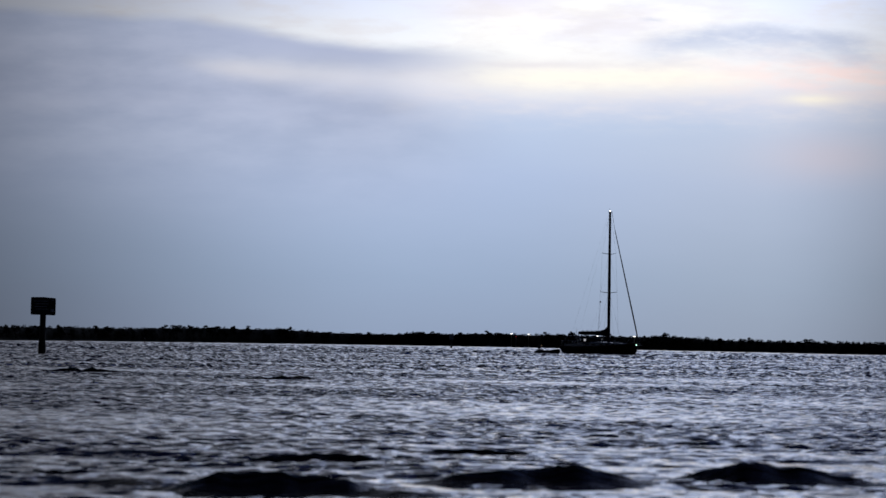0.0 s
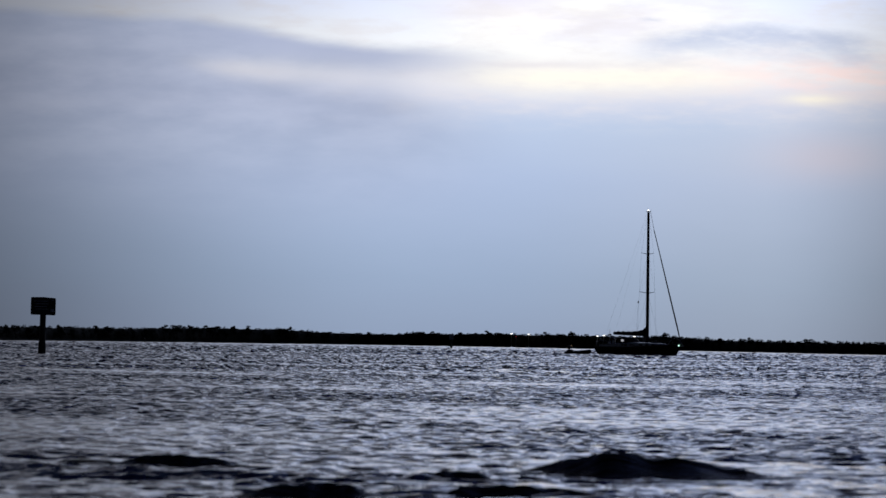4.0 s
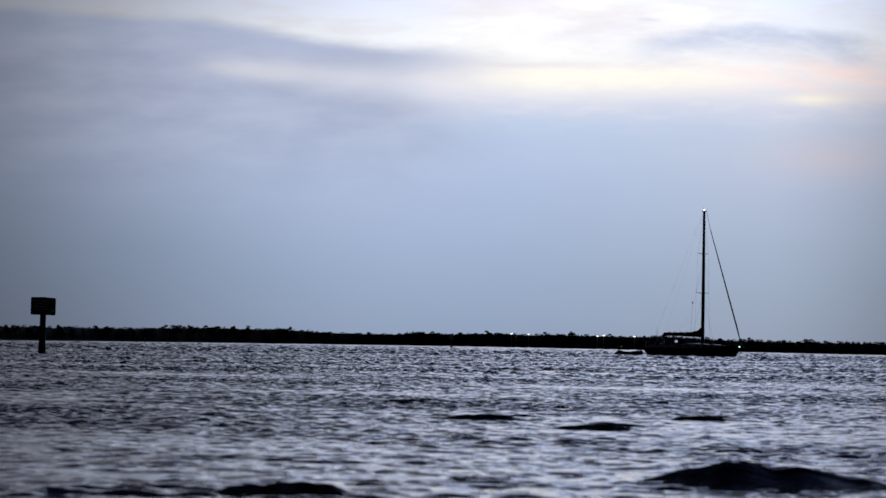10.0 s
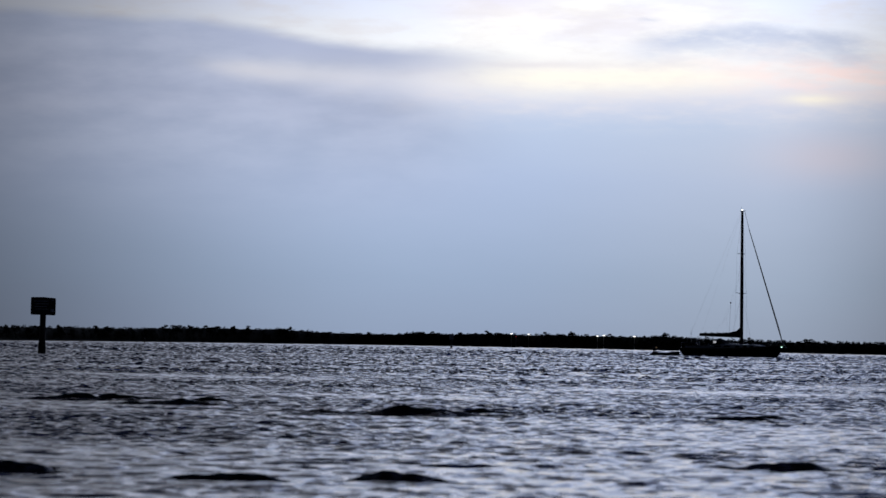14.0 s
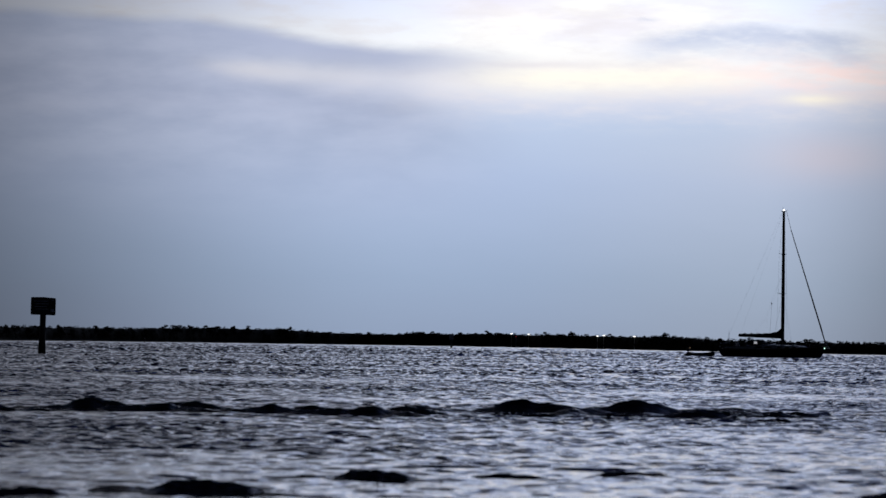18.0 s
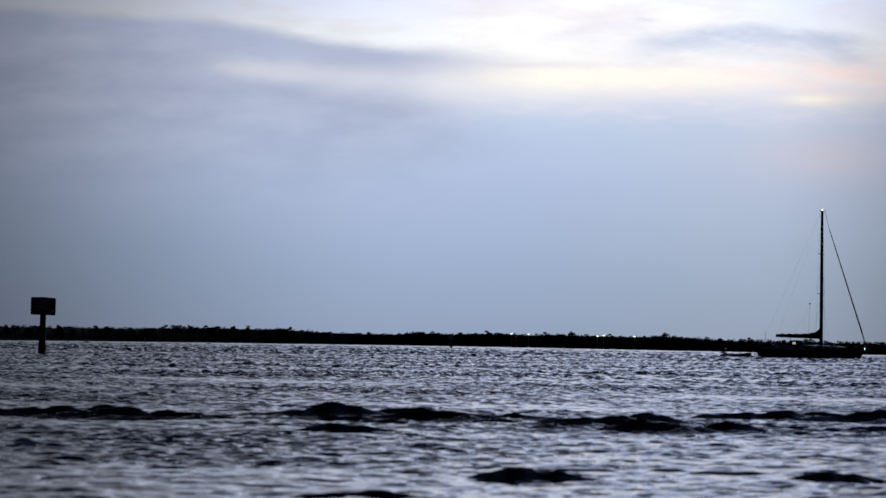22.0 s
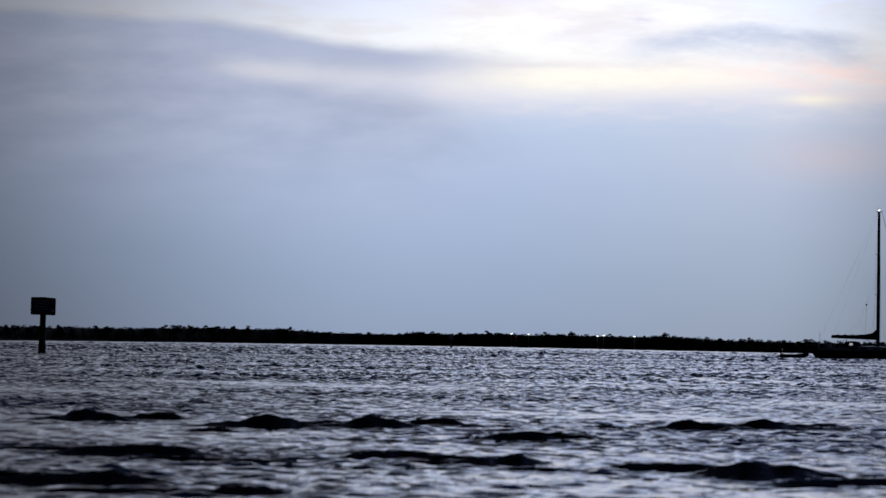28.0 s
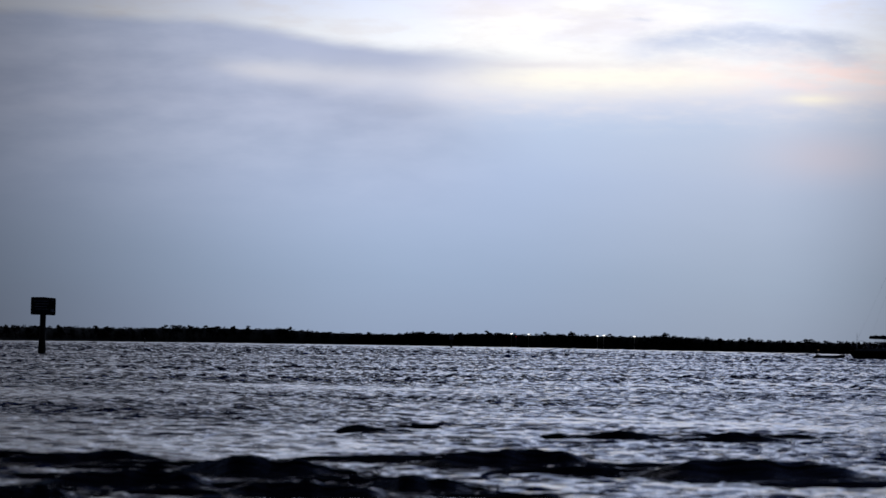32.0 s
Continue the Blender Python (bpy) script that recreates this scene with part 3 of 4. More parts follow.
def warning_sign():
    """Regulatory board on a round timber pile in the shallows."""
    root = empty("warning_sign", pose(-20.235, 160.0, 0, 0, 0, 4.0), "dark weathered sign board on a timber pile in the water", "sign")
    root.scale = (0.947, 0.947, 0.962)
    r = np.random.default_rng(2)
    bm = fresh()
    rings = []
    for z, rad in ((-0.8, 0.18), (0.5, 0.18), (1.2, 0.165), (2.2, 0.16), (2.75, 0.155), (2.80, 0.13)):
        rings.append([(math.cos(a) * rad * (1 + r.normal(0, 0.02)) + 0.018 * z - 0.035, math.sin(a) * rad, z) for a in (2 * math.pi * k / 14 for k in range(14))])
    loft(bm, rings)
    smooth(part("pile", bm, PILING, root))
    bm = fresh()
    rings = []
    for z in (-0.5, -0.1, 0.1, 0.3, 0.55, 0.72):
        rad = 0.205 - 0.03 * (z > 0.5)
        rings.append([(math.cos(a) * rad * (1 + r.normal(0, 0.05)) - 0.028, math.sin(a) * rad * (1 + r.normal(0, 0.04)), z) for a in (2 * math.pi * k / 16 for k in range(16))])
    loft(bm, rings)
    part("growth", bm, BARNACLE, root, "crust of barnacles at the waterline")
    for y, name in ((-0.17, "sign_board"), (0.17, "sign_board")):
        bm = fresh()
        out = [(-0.66, 2.10), (-0.60, 2.065), (0.60, 2.04), (0.65, 2.09), (0.66, 2.90), (0.62, 2.955), (0.12, 2.985), (0.05, 3.0), (-0.60, 2.99), (-0.65, 2.95)]
        loft(bm, [[(x, y - 0.012, z) for x, z in out], [(x, y + 0.012, z) for x, z in out]])
        board = part(name, bm, SIGN_DARK if y < 0 else SIGN_BACK, root)
        if y < 0:
            for x0, x1, z, hgt in ((0.40, 0.60, 2.30, 0.16), (0.44, 0.58, 2.82, 0.05), (-0.5, 0.3, 2.78, 0.04), (-0.45, 0.30, 2.64, 0.04), (-0.5, 0.2, 2.5, 0.04), (-0.4, 0.25, 2.36, 0.04)):
                bm = fresh()
                box(bm, ((x0 + x1) / 2, y - 0.016, z), (x1 - x0, 0.006, hgt))
                part("marking", bm, SIGN_INK, board)
    for z in (2.28, 2.76):
        bm = fresh()
        box(bm, (0, 0, z), (1.1, 0.30, 0.09), bevel=0.01)
        part("crosspiece", bm, PILING, root)
        for x in (-0.45, 0.45):
            bm = fresh()
            pipe(bm, [(x, -0.2, z), (x, 0.2, z)], 0.02, 6)
            part("bolt", bm, GALV, root)


def channel_marker():
    root = empty("channel_marker", pose(1.77, 560.0, 0, 0, 0, 0), "small grey marker board on a pile far out in the bay", "sign")
    bm = fresh()
    pipe(bm, [(0, 0, -1.0), (0, 0, 1.0), (0, 0, 2.5)], [0.2, 0.2, 0.18], 10)
    smooth(part("pile", bm, PILING, root))
    bm = fresh()
    box(bm, (0, -0.2, 2.12), (0.78, 0.03, 1.0), bevel=0.01)
    part("sign_board", bm, SIGN_WHITE, root)
    bm = fresh()
    box(bm, (0, -0.09, 2.12), (0.7, 0.18, 0.1))
    part("bracket", bm, GALV, root)
    stub = empty("mooring_pile", pose(-64.0, 680.0, 0, 0, 0, 0), "short worn mooring pile standing in the bay", "post")
    bm = fresh()
    pipe(bm, [(0, 0, -1.0), (0.02, 0, 0.5), (0.03, 0, 0.95)], [0.16, 0.15, 0.13], 9)
    smooth(part("pile", bm, PILING, stub))
    bm = fresh()
    pipe(bm, [(0.03, 0, 0.95), (0.03, 0, 1.0), (0.03, 0, 1.1)], [0.17, 0.16, 0.03], 9)
    part("cap", bm, GALV, stub)


shore_lights()
warning_sign()
channel_marker()


# ---- the sailing yacht: bow along +x, mast foot at the origin, waterline at z = 0 ----
def half_beam(x):
    return float(np.interp(x, [-7.05, -5.5, -3, -0.5, 2, 3.6, 4.6, 5.05, 5.22], [1.22, 1.55, 1.88, 1.95, 1.62, 1.05, 0.52, 0.22, 0.03]))


def sheer(x):
    return float(np.interp(x, [-7.05, -4, -1, 2, 5.22], [1.02, 0.96, 0.98, 1.12, 1.42]))


def hull_rings(lo=-0.75, inset=0.0):
    rings = []
    for i in range(29):
        x = -7.05 + (12.27) * i / 28
        b, top = half_beam(x) - inset, sheer(x)
        ring = []
        for k in range(11):
            v = k / 10
            z = lo + (top - lo) * v
            y = b * (1 - (1 - v) ** 2.6) ** 0.75 * (0.97 + 0.03 * v)
            fore = max(0.0, (x - 1.5) / 3.72) ** 2 * 1.45 * max(0.0, (top - z) / (top + 0.75))
            aft = max(0.0, (-x - 4.5) / 2.55) ** 2 * 1.0 * max(0.0, (0.9 - z) / 1.6)
            ring.append((x - fore + aft, y, z))
        rings.append(ring)
    return rings


def sailboat():
    root = new("sailboat")
    tagged(root, "dark sloop with furled sails motoring under its bare mast", "sailboat")
    # hull skin, both sides, closed at the transom
    bm = fresh()
    rings = hull_rings()
    full = [r[::-1] + [(x, -y, z) for x, y, z in r[1:]] for r in rings]
    rows = loft(bm, full, close=False)
    bm.faces.new(rows[0])
    bmesh.ops.remove_doubles(bm, verts=bm.verts, dist=0.004)
    smooth(part("hull", bm, HULL, root, "dark navy hull"))
    bm = fresh()
    band = []
    for x in np.linspace(-6.4, 4.1, 24):
        b = half_beam(x) * 0.955 + 0.02
        band.append([(x, b, 0.04), (x, b + 0.02, 0.13), (x, b - 0.02, 0.14), (x, b - 0.03, 0.03)])
    loft(bm, band)
    loft(bm, [[(x, -y, z) for x, y, z in r[::-1]] for r in band])
    part("boot_stripe", bm, BOOT, root, "faded paint stripe at the waterline")
    # deck
    bm = fresh()
    xs = np.linspace(-7.0, 5.12, 26)
    loft(bm, [[(x, -half_beam(x) + 0.03, sheer(x) - 0.03), (x, 0, sheer(x) + 0.05), (x, half_beam(x) - 0.03, sheer(x) - 0.03), (x, half_beam(x) - 0.06, sheer(x) - 0.09), (x, 0, sheer(x) - 0.08), (x, -half_beam(x) + 0.06, sheer(x) - 0.09)] for x in xs])
    part("deck", bm, DECK, root)
    for s in (1, -1):
        bm = fresh()
        pipe(bm, [(x, s * (half_beam(x) - 0.02), sheer(x) + 0.035) for x in xs], 0.035, 6)
        part("toe_rail", bm, TEAK, root, "weathered teak toe rail")
    # cabin trunk with portlights
    def trunk_w(x):
        return float(np.interp(x, [-2.9, -1, 1.0, 2.6, 3.0], [1.25, 1.3, 1.1, 0.6, 0.35]))

    def trunk_z(x):
        return float(np.interp(x, [-2.9, -1, 1.2, 2.7, 3.0], [1.52, 1.50, 1.45, 1.36, 1.22]))
    bm = fresh()
    rings = []
    for x in np.linspace(-2.9, 3.0, 16):
        w, z = trunk_w(x), trunk_z(x)
        rings.append([(x, -w, 0.9), (x, -w * 0.94, z - 0.10), (x, -w * 0.82, z), (x, 0, z + 0.07), (x, w * 0.82, z), (x, w * 0.94, z - 0.10), (x, w, 0.9)])
    loft(bm, rings)
    trunk = part("cabin_trunk", bm, CABIN, root, "pale grey cabin trunk")
    for s in (1, -1):
        for x, ln in ((-2.3, 0.75), (-1.2, 0.75), (0.1, 0.5), (0.95, 0.42), (1.7, 0.36)):
            w = (trunk_w(x - ln / 2) + trunk_w(x + ln / 2)) / 2
            slope = math.atan2(trunk_w(x + ln / 2) - trunk_w(x - ln / 2), ln) * s
            bm = fresh()
            box(bm, (0, 0, 0), (ln, 0.03, 0.16), pose(x, s * w * 0.975, 1.24, 0, 0, math.degrees(slope)), 0.012)
            part("portlight", bm, GLASS_DARK, trunk)
    for x, w in ((-1.6, 0.6), (1.2, 0.5)):
        bm = fresh()
        box(bm, (x, 0, trunk_z(x) + 0.11), (w, w, 0.07), bevel=0.02)
        part("hatch", bm, GLASS_DARK, root)
    bm = fresh()
    box(bm, (3.6, 0, sheer(3.6) + 0.08), (0.55, 0.55, 0.08), bevel=0.02)
    part("hatch", bm, GLASS_DARK, root)
    for s in (1, -1):
        bm = fresh()
        pipe(bm, [(-2.2, s * 0.95, 1.62), (-1.2, s * 0.98, 1.63), (0, s * 0.9, 1.60), (1.0, s * 0.78, 1.56)], 0.025, 6)
        part("grab_rail", bm, TEAK, root)
    # cockpit: coamings, wheel, seats, winches
    for s in (1, -1):
        bm = fresh()
        loft(bm, [[(x, s * (w - 0.18), 0.9), (x, s * (w - 0.14), z), (x, s * (w - 0.02), z), (x, s * (w + 0.06), 0.9)] for x, w, z in ((-6.4, 1.05, 1.22), (-5.0, 1.18, 1.30), (-3.6, 1.25, 1.36), (-2.8, 1.28, 1.42))])
        part("coaming", bm, CABIN, root)
        bm = fresh()
        box(bm, (-4.6, s * 0.72, 1.06), (3.0, 0.5, 0.08), bevel=0.02)
        part("bench", bm, TEAK, root)
        for x in (-3.3, -4.6):
            bm = fresh()
            pipe(bm, [(x, s * 1.2, 1.32), (x, s * 1.2, 1.40), (x, s * 1.2, 1.42), (x, s * 1.2, 1.52)], [0.10, 0.09, 0.065, 0.075], 10)
            smooth(part("winch", bm, STEEL, root))
    bm = fresh()
    pipe(bm, [(-5.2, 0, 0.9), (-5.2, 0, 1.5), (-5.2, 0, 1.75)], [0.14, 0.10, 0.12], 10)
    pedestal = part("pedestal", bm, CABIN, root)
    bm = fresh()
    ring = [(-5.36, 0.5 * math.cos(a), 1.55 + 0.5 * math.sin(a)) for a in (2 * math.pi * k / 24 for k in range(25))]
    pipe(bm, ring, 0.02, 6)
    for k in range(6):
        a = math.pi * k / 3
        pipe(bm, [(-5.36, 0, 1.55), (-5.36, 0.5 * math.cos(a), 1.55 + 0.5 * math.sin(a))], 0.012, 5)
    part("wheel", bm, STEEL, pedestal)
    # spray hood with clear panes, and a folded sun awning on its hoops
    bm = fresh()
    rings = []
    for x, w, z in ((-1.85, 1.05, 1.52), (-2.05, 1.12, 1.86), (-2.35, 1.18, 2.02), (-2.9, 1.22, 2.06), (-3.35, 1.22, 2.02)):
        arc = [(x, w * math.cos(a), 1.45 + (z - 1.45) * math.sin(a) ** 0.7) for a in (math.pi * k / 12 for k in range(13))]
        rings.append(arc)
    loft(bm, rings, close=False)
    hood = part("spray_hood", bm, CANVAS, root, "dark canvas spray hood")
    mod = hood.modifiers.new("cloth", "SOLIDIFY")
    mod.thickness = 0.02
    for s in (1, -1):
        bm = fresh()
        box(bm, (0, 0, 0), (0.36, 0.02, 0.25), pose(-2.65, s * 1.21, 1.72, 0, 0, -3 * s), 0.008)
        part("clear_pane", bm, GLOW_PANE, hood, "clear vinyl pane with a weak white glow of its own")
    bm = fresh()
    for x in (-3.9, -6.0):
        pipe(bm, [(x, -1.25, 1.05), (x, -1.2, 1.95), (x, -0.8, 2.12), (x, 0.8, 2.12), (x, 1.2, 1.95), (x, 1.25, 1.05)], 0.02, 6)
    part("awning_frame", bm, STEEL, root)
    # gear on the stern rail
    for c, sz, mat, nm in (((-6.3, 0.75, 1.42), (0.55, 0.4, 0.45), CANVAS, "locker"), ((-6.55, -0.55, 1.45), (0.4, 0.35, 0.5), ENGINE, "stowed_outboard"), ((-5.9, -1.2, 1.5), (0.5, 0.22, 0.35), CANVAS, "liferaft")):
        bm = fresh()
        box(bm, c, sz, bevel=0.07)
        part(nm, bm, mat, root)
    bm = fresh()
    pipe(bm, [(-5.6, 1.45, 1.1), (-6.4, 1.3, 1.62), (-6.95, 0.9, 1.62), (-7.0, 0, 1.62), (-6.95, -0.9, 1.62), (-6.4, -1.3, 1.62), (-5.6, -1.45, 1.1)], 0.02, 6)
    pipe(bm, [(-6.9, 0.95, 1.0), (-6.95, 0.9, 1.62)], 0.02, 6)
    pipe(bm, [(-6.9, -0.95, 1.0), (-6.95, -0.9, 1.62)], 0.02, 6)
    part("stern_rail", bm, STEEL, root)
    bm = fresh()
    pipe(bm, [(3.7, 0.8, 1.25), (4.3, 0.62, 1.95), (5.2, 0.12, 2.0), (5.2, -0.12, 2.0), (4.3, -0.62, 1.95), (3.7, -0.8, 1.25)], 0.02, 6)
    pipe(bm, [(5.0, 0.12, 1.38), (5.2, 0.12, 2.0)], 0.02, 6)
    pipe(bm, [(5.0, -0.12, 1.38), (5.2, -0.12, 2.0)], 0.02, 6)
    part("bow_rail", bm, STEEL, root)
    for s in (1, -1):
        for x in (-4.4, -2.6, -0.8, 1.0, 2.6):
            bm = fresh()
            pipe(bm, [(x, s * (half_beam(x) - 0.06), sheer(x)), (x, s * (half_beam(x) - 0.06), sheer(x) + 0.62)], 0.014, 6)
            part("stanchion", bm, STEEL, root)
        for up in (0.32, 0.61):
            bm = fresh()
            pipe(bm, [(x, s * (half_beam(x) - 0.06), sheer(x) + up) for x in (-5.6, -4.4, -2.6, -0.8, 1.0, 2.6, 3.9)], 0.007, 5)
            part("lifeline", bm, WIRE, root)
    # anchor on its roller
    bm = fresh()
    pipe(bm, [(4.6, 0, 1.48), (5.25, 0, 1.47), (5.35, 0, 1.30)], [0.03, 0.03, 0.03], 6)
    box(bm, (5.30, 0, 1.22), (0.28, 0.32, 0.06), bevel=0.02)
    part("anchor", bm, GALV, root)
    # rig
    top = 16.0
    bm = fresh()
    pipe(bm, [(0, 0, 0.9), (-0.02, 0, 8.0), (-0.06, 0, top)], [0.20, 0.19, 0.14], 12, 0.8)
    mast = smooth(part("mast", bm, SPAR, root, "slim dark mast"))
    for z, ln in ((7.0, 1.25), (11.3, 1.0)):
        for s in (1, -1):
            bm = fresh()
            pipe(bm, [(0, 0, z), (-0.12, s * ln, z + 0.12)], [0.045, 0.025], 6)
            part("spreader", bm, SPAR, mast)
    bm = fresh()
    box(bm, (-0.06, 0, top + 0.03), (0.55, 0.16, 0.07), bevel=0.02)
    pipe(bm, [(-0.2, 0.05, top), (-0.2, 0.05, top + 0.5)], 0.012, 5)
    pipe(bm, [(0.1, -0.05, top), (0.42, -0.05, top + 0.16)], 0.012, 5)
    part("masthead_fitting", bm, SPAR, mast)
    bm = fresh()
    ball(bm, (-0.06, 0, top + 0.17), (0.09, 0.09, 0.06), 2)
    smooth(part("masthead_light", bm, LAMP_WHITE, mast, "lit white masthead light"))

    def stay(name, pts, rad, mat=WIRE):
        b = fresh()
        pipe(b, pts, rad, 6)
        return part(name, b, mat, root)
    for s in (1, -1):
        stay("cap_shroud", [(-0.1, s * 1.55, 1.0), (-0.1, s * 1.25, 7.12), (-0.12, s * 1.0, 11.42), (-0.06, s * 0.06, top - 0.1)], 0.006)
        stay("lower_shroud", [(-0.7, s * 1.55, 1.0), (-0.03, s * 0.08, 6.95)], 0.006)
        stay("lower_shroud", [(0.6, s * 1.5, 1.0), (-0.02, s * 0.08, 6.95)], 0.006)
        stay("inner_shroud", [(-0.1, s * 1.25, 7.12), (-0.04, s * 0.07, 11.25)], 0.005)
        stay("lazy_jack", [(-0.05, s * 0.1, 9.6), (-2.0, s * 0.2, 4.3), (-3.6, s * 0.12, 2.6)], 0.002)
        stay("lazy_jack", [(-2.0, s * 0.2, 4.3), (-1.5, s * 0.12, 2.7)], 0.002)
    stay("backstay", [(-6.95, 0, 1.1), (-0.2, 0, top)], 0.004)
    stay("topping_lift", [(-4.95, 0, 2.55), (-0.15, 0, top - 0.15)], 0.003)
    stay("furled_jib", [(4.95, 0, 1.75), (4.46, 0, 3.3), (3.50, 0, 6.1), (2.10, 0, 10.2), (0.80, 0, 14.0)], [0.05, 0.08, 0.075, 0.06, 0.04], SAILCLOTH)
    stay("forestay", [(5.07, 0, 1.4), (4.95, 0, 1.75), (0.80, 0, 14.0), (0.25, 0, top + 0.02)], 0.02)
    bm = fresh()
    pipe(bm, [(5.03, 0, 1.45), (5.0, 0, 1.55), (4.97, 0, 1.62), (4.95, 0, 1.70)], [0.06, 0.13, 0.13, 0.05], 10)
    part("furling_drum", bm, ENGINE, root)
    bm = fresh()
    pipe(bm, [(-0.1, 0, 2.30), (-2.5, 0, 2.36), (-5.1, 0, 2.42)], [0.09, 0.09, 0.075], 10)
    boom = smooth(part("boom", bm, SPAR, root))
    bm = fresh()
    rings = []
    rr = np.random.default_rng(4)
    for i in range(30):
        v = i / 29
        x = -0.12 - 5.0 * v
        hgt = 0.42 + 0.85 * math.exp(-v * 9) + 0.03 * math.sin(i * 1.3) - 0.10 * v
        wid = 0.17 - 0.05 * v + 0.012 * math.sin(i * 2.1) + rr.normal(0, 0.006)
        base = 2.32 + 0.06 * v - 0.14 * math.exp(-v * 9)
        rings.append([(x + 0.05 * math.sin(a), wid * math.cos(a), base + hgt * (0.5 + 0.5 * math.sin(a))) for a in (2 * math.pi * k / 12 for k in range(12))])
    loft(bm, rings)
    sail = smooth(part("furled_mainsail", bm, CANVAS, root, "mainsail bundled under a dark cover on the boom"))
    for i in range(6):
        x = -0.8 - 0.72 * i
        bm = fresh()
        pipe(bm, [(x, 0.17 * math.cos(a), 2.55 + 0.27 * math.sin(a)) for a in (2 * math.pi * k / 12 for k in range(13))], 0.018, 5)
        part("sail_tie", bm, SAILCLOTH, sail)
    stay("vang", [(-0.1, 0, 1.5), (-1.3, 0, 2.26)], 0.03, SPAR)
    stay("mainsheet", [(-3.4, 0, 1.6), (-3.5, 0, 2.30)], 0.03, ROPE)
    bm = fresh()
    ball(bm, (4.98, -0.27, 1.24), (0.05, 0.05, 0.05), 2)
    smooth(part("bow_light", bm, LAMP_GREEN, root, "lit pale green bow light"))
    bm = fresh()
    box(bm, (4.96, -0.22, 1.17), (0.12, 0.12, 0.05), bevel=0.01)
    part("lamp_bracket", bm, STEEL, root)
    stay("flag_halyard", [(-1.35, -0.3, 2.8), (-1.25, -0.2, 6.0)], 0.009)
    bm = fresh()
    ball(bm, (-1.25, -0.2, 6.0), (0.09, 0.09, 0.12), 1)
    part("radar_reflector", bm, SPAR, root)
    # antenna mast on the stern
    bm = fresh()
    pipe(bm, [(-6.7, 1.0, 1.1), (-6.72, 1.0, 3.0)], [0.025, 0.018], 6)
    part("antenna_pole", bm, STEEL, root)
    return root


def dinghy():
    """A small inflatable tender with a tilted outboard, towed astern; bow along +x."""
    root = new("dinghy")
    tagged(root, "dark inflatable dinghy with an outboard, towed behind the yacht", "dinghy")
    for s in (1, -1):
        bm = fresh()
        pipe(bm, [(-1.75, s * 0.58, 0.26), (-1.4, s * 0.60, 0.25), (0.4, s * 0.60, 0.27), (1.0, s * 0.48, 0.32), (1.45, s * 0.2, 0.42), (1.55, 0, 0.46)], [0.10, 0.21, 0.215, 0.21, 0.20, 0.19], 12)
        tube = smooth(part("side_tube", bm, RUBBER, root))
        bm = fresh()
        pipe(bm, [(-1.2, s * 0.79, 0.33), (0.3, s * 0.80, 0.35), (0.9, s * 0.68, 0.42)], 0.02, 6)
        part("grab_line", bm, ROPE, tube)
    bm = fresh()
    loft(bm, [[(x, -w, 0.05), (x, 0, -0.12 * (x < 1.2)), (x, w, 0.05), (x, w, 0.10), (x, -w, 0.10)] for x, w in ((-1.5, 0.5), (0.3, 0.5), (0.9, 0.38), (1.35, 0.15))])
    part("floor", bm, DECK, root)
    bm = fresh()
    box(bm, (-1.42, 0, 0.32), (0.06, 1.0, 0.5), bevel=0.02)
    part("transom", bm, TEAK, root)
    bm = fresh()
    box(bm, (-0.3, 0, 0.36), (0.25, 1.0, 0.04), bevel=0.01)
    part("thwart", bm, TEAK, root)
    motor = new("outboard_motor")
    motor.parent = root
    bm = fresh()
    rings = [[(-1.58 + dx + rx * math.cos(a), ry * math.sin(a), z) for a in (2 * math.pi * k / 12 for k in range(12))] for z, rx, ry, dx in ((0.62, 0.13, 0.10, 0), (0.68, 0.20, 0.14, 0), (0.88, 0.20, 0.14, -0.02), (1.0, 0.15, 0.11, -0.03), (1.03, 0.06, 0.05, -0.03))]
    loft(bm, rings)
    smooth(part("cowl", bm, ENGINE, motor))
    bm = fresh()
    pipe(bm, [(-1.56, 0, 0.65), (-1.6, 0, 0.2), (-1.64, 0, -0.3)], [0.07, 0.06, 0.05], 8)
    part("shaft", bm, ENGINE, motor)
    bm = fresh()
    pipe(bm, [(-1.4, 0.02, 0.78), (-0.95, 0.08, 0.86)], [0.025, 0.03], 6)
    part("tiller", bm, ENGINE, motor)
    bm = fresh()
    pipe(bm, [(-1.45, 0.25, 0.5), (-1.45, 0.25, 0.92)], 0.015, 6)
    part("light_pole", bm, STEEL, root)
    bm = fresh()
    ball(bm, (-1.45, 0.25, 0.98), 0.06, 2)
    smooth(part("stern_light", bm, LAMP_AMBER, root, "dim amber stern light"))
    bm = fresh()
    pipe(bm, [(1.55, 0, 0.42), (2.0, 0, 0.3), (2.5, 0, 0.4), (3.1, 0, 0.75)], 0.015, 5)
    part("tow_rope", bm, ROPE, root)
    return root


YACHT = sailboat()
YACHT.scale = (0.87, 0.87, 0.87)
TENDER = dinghy()
TENDER.scale = (0.85, 0.85, 0.95)



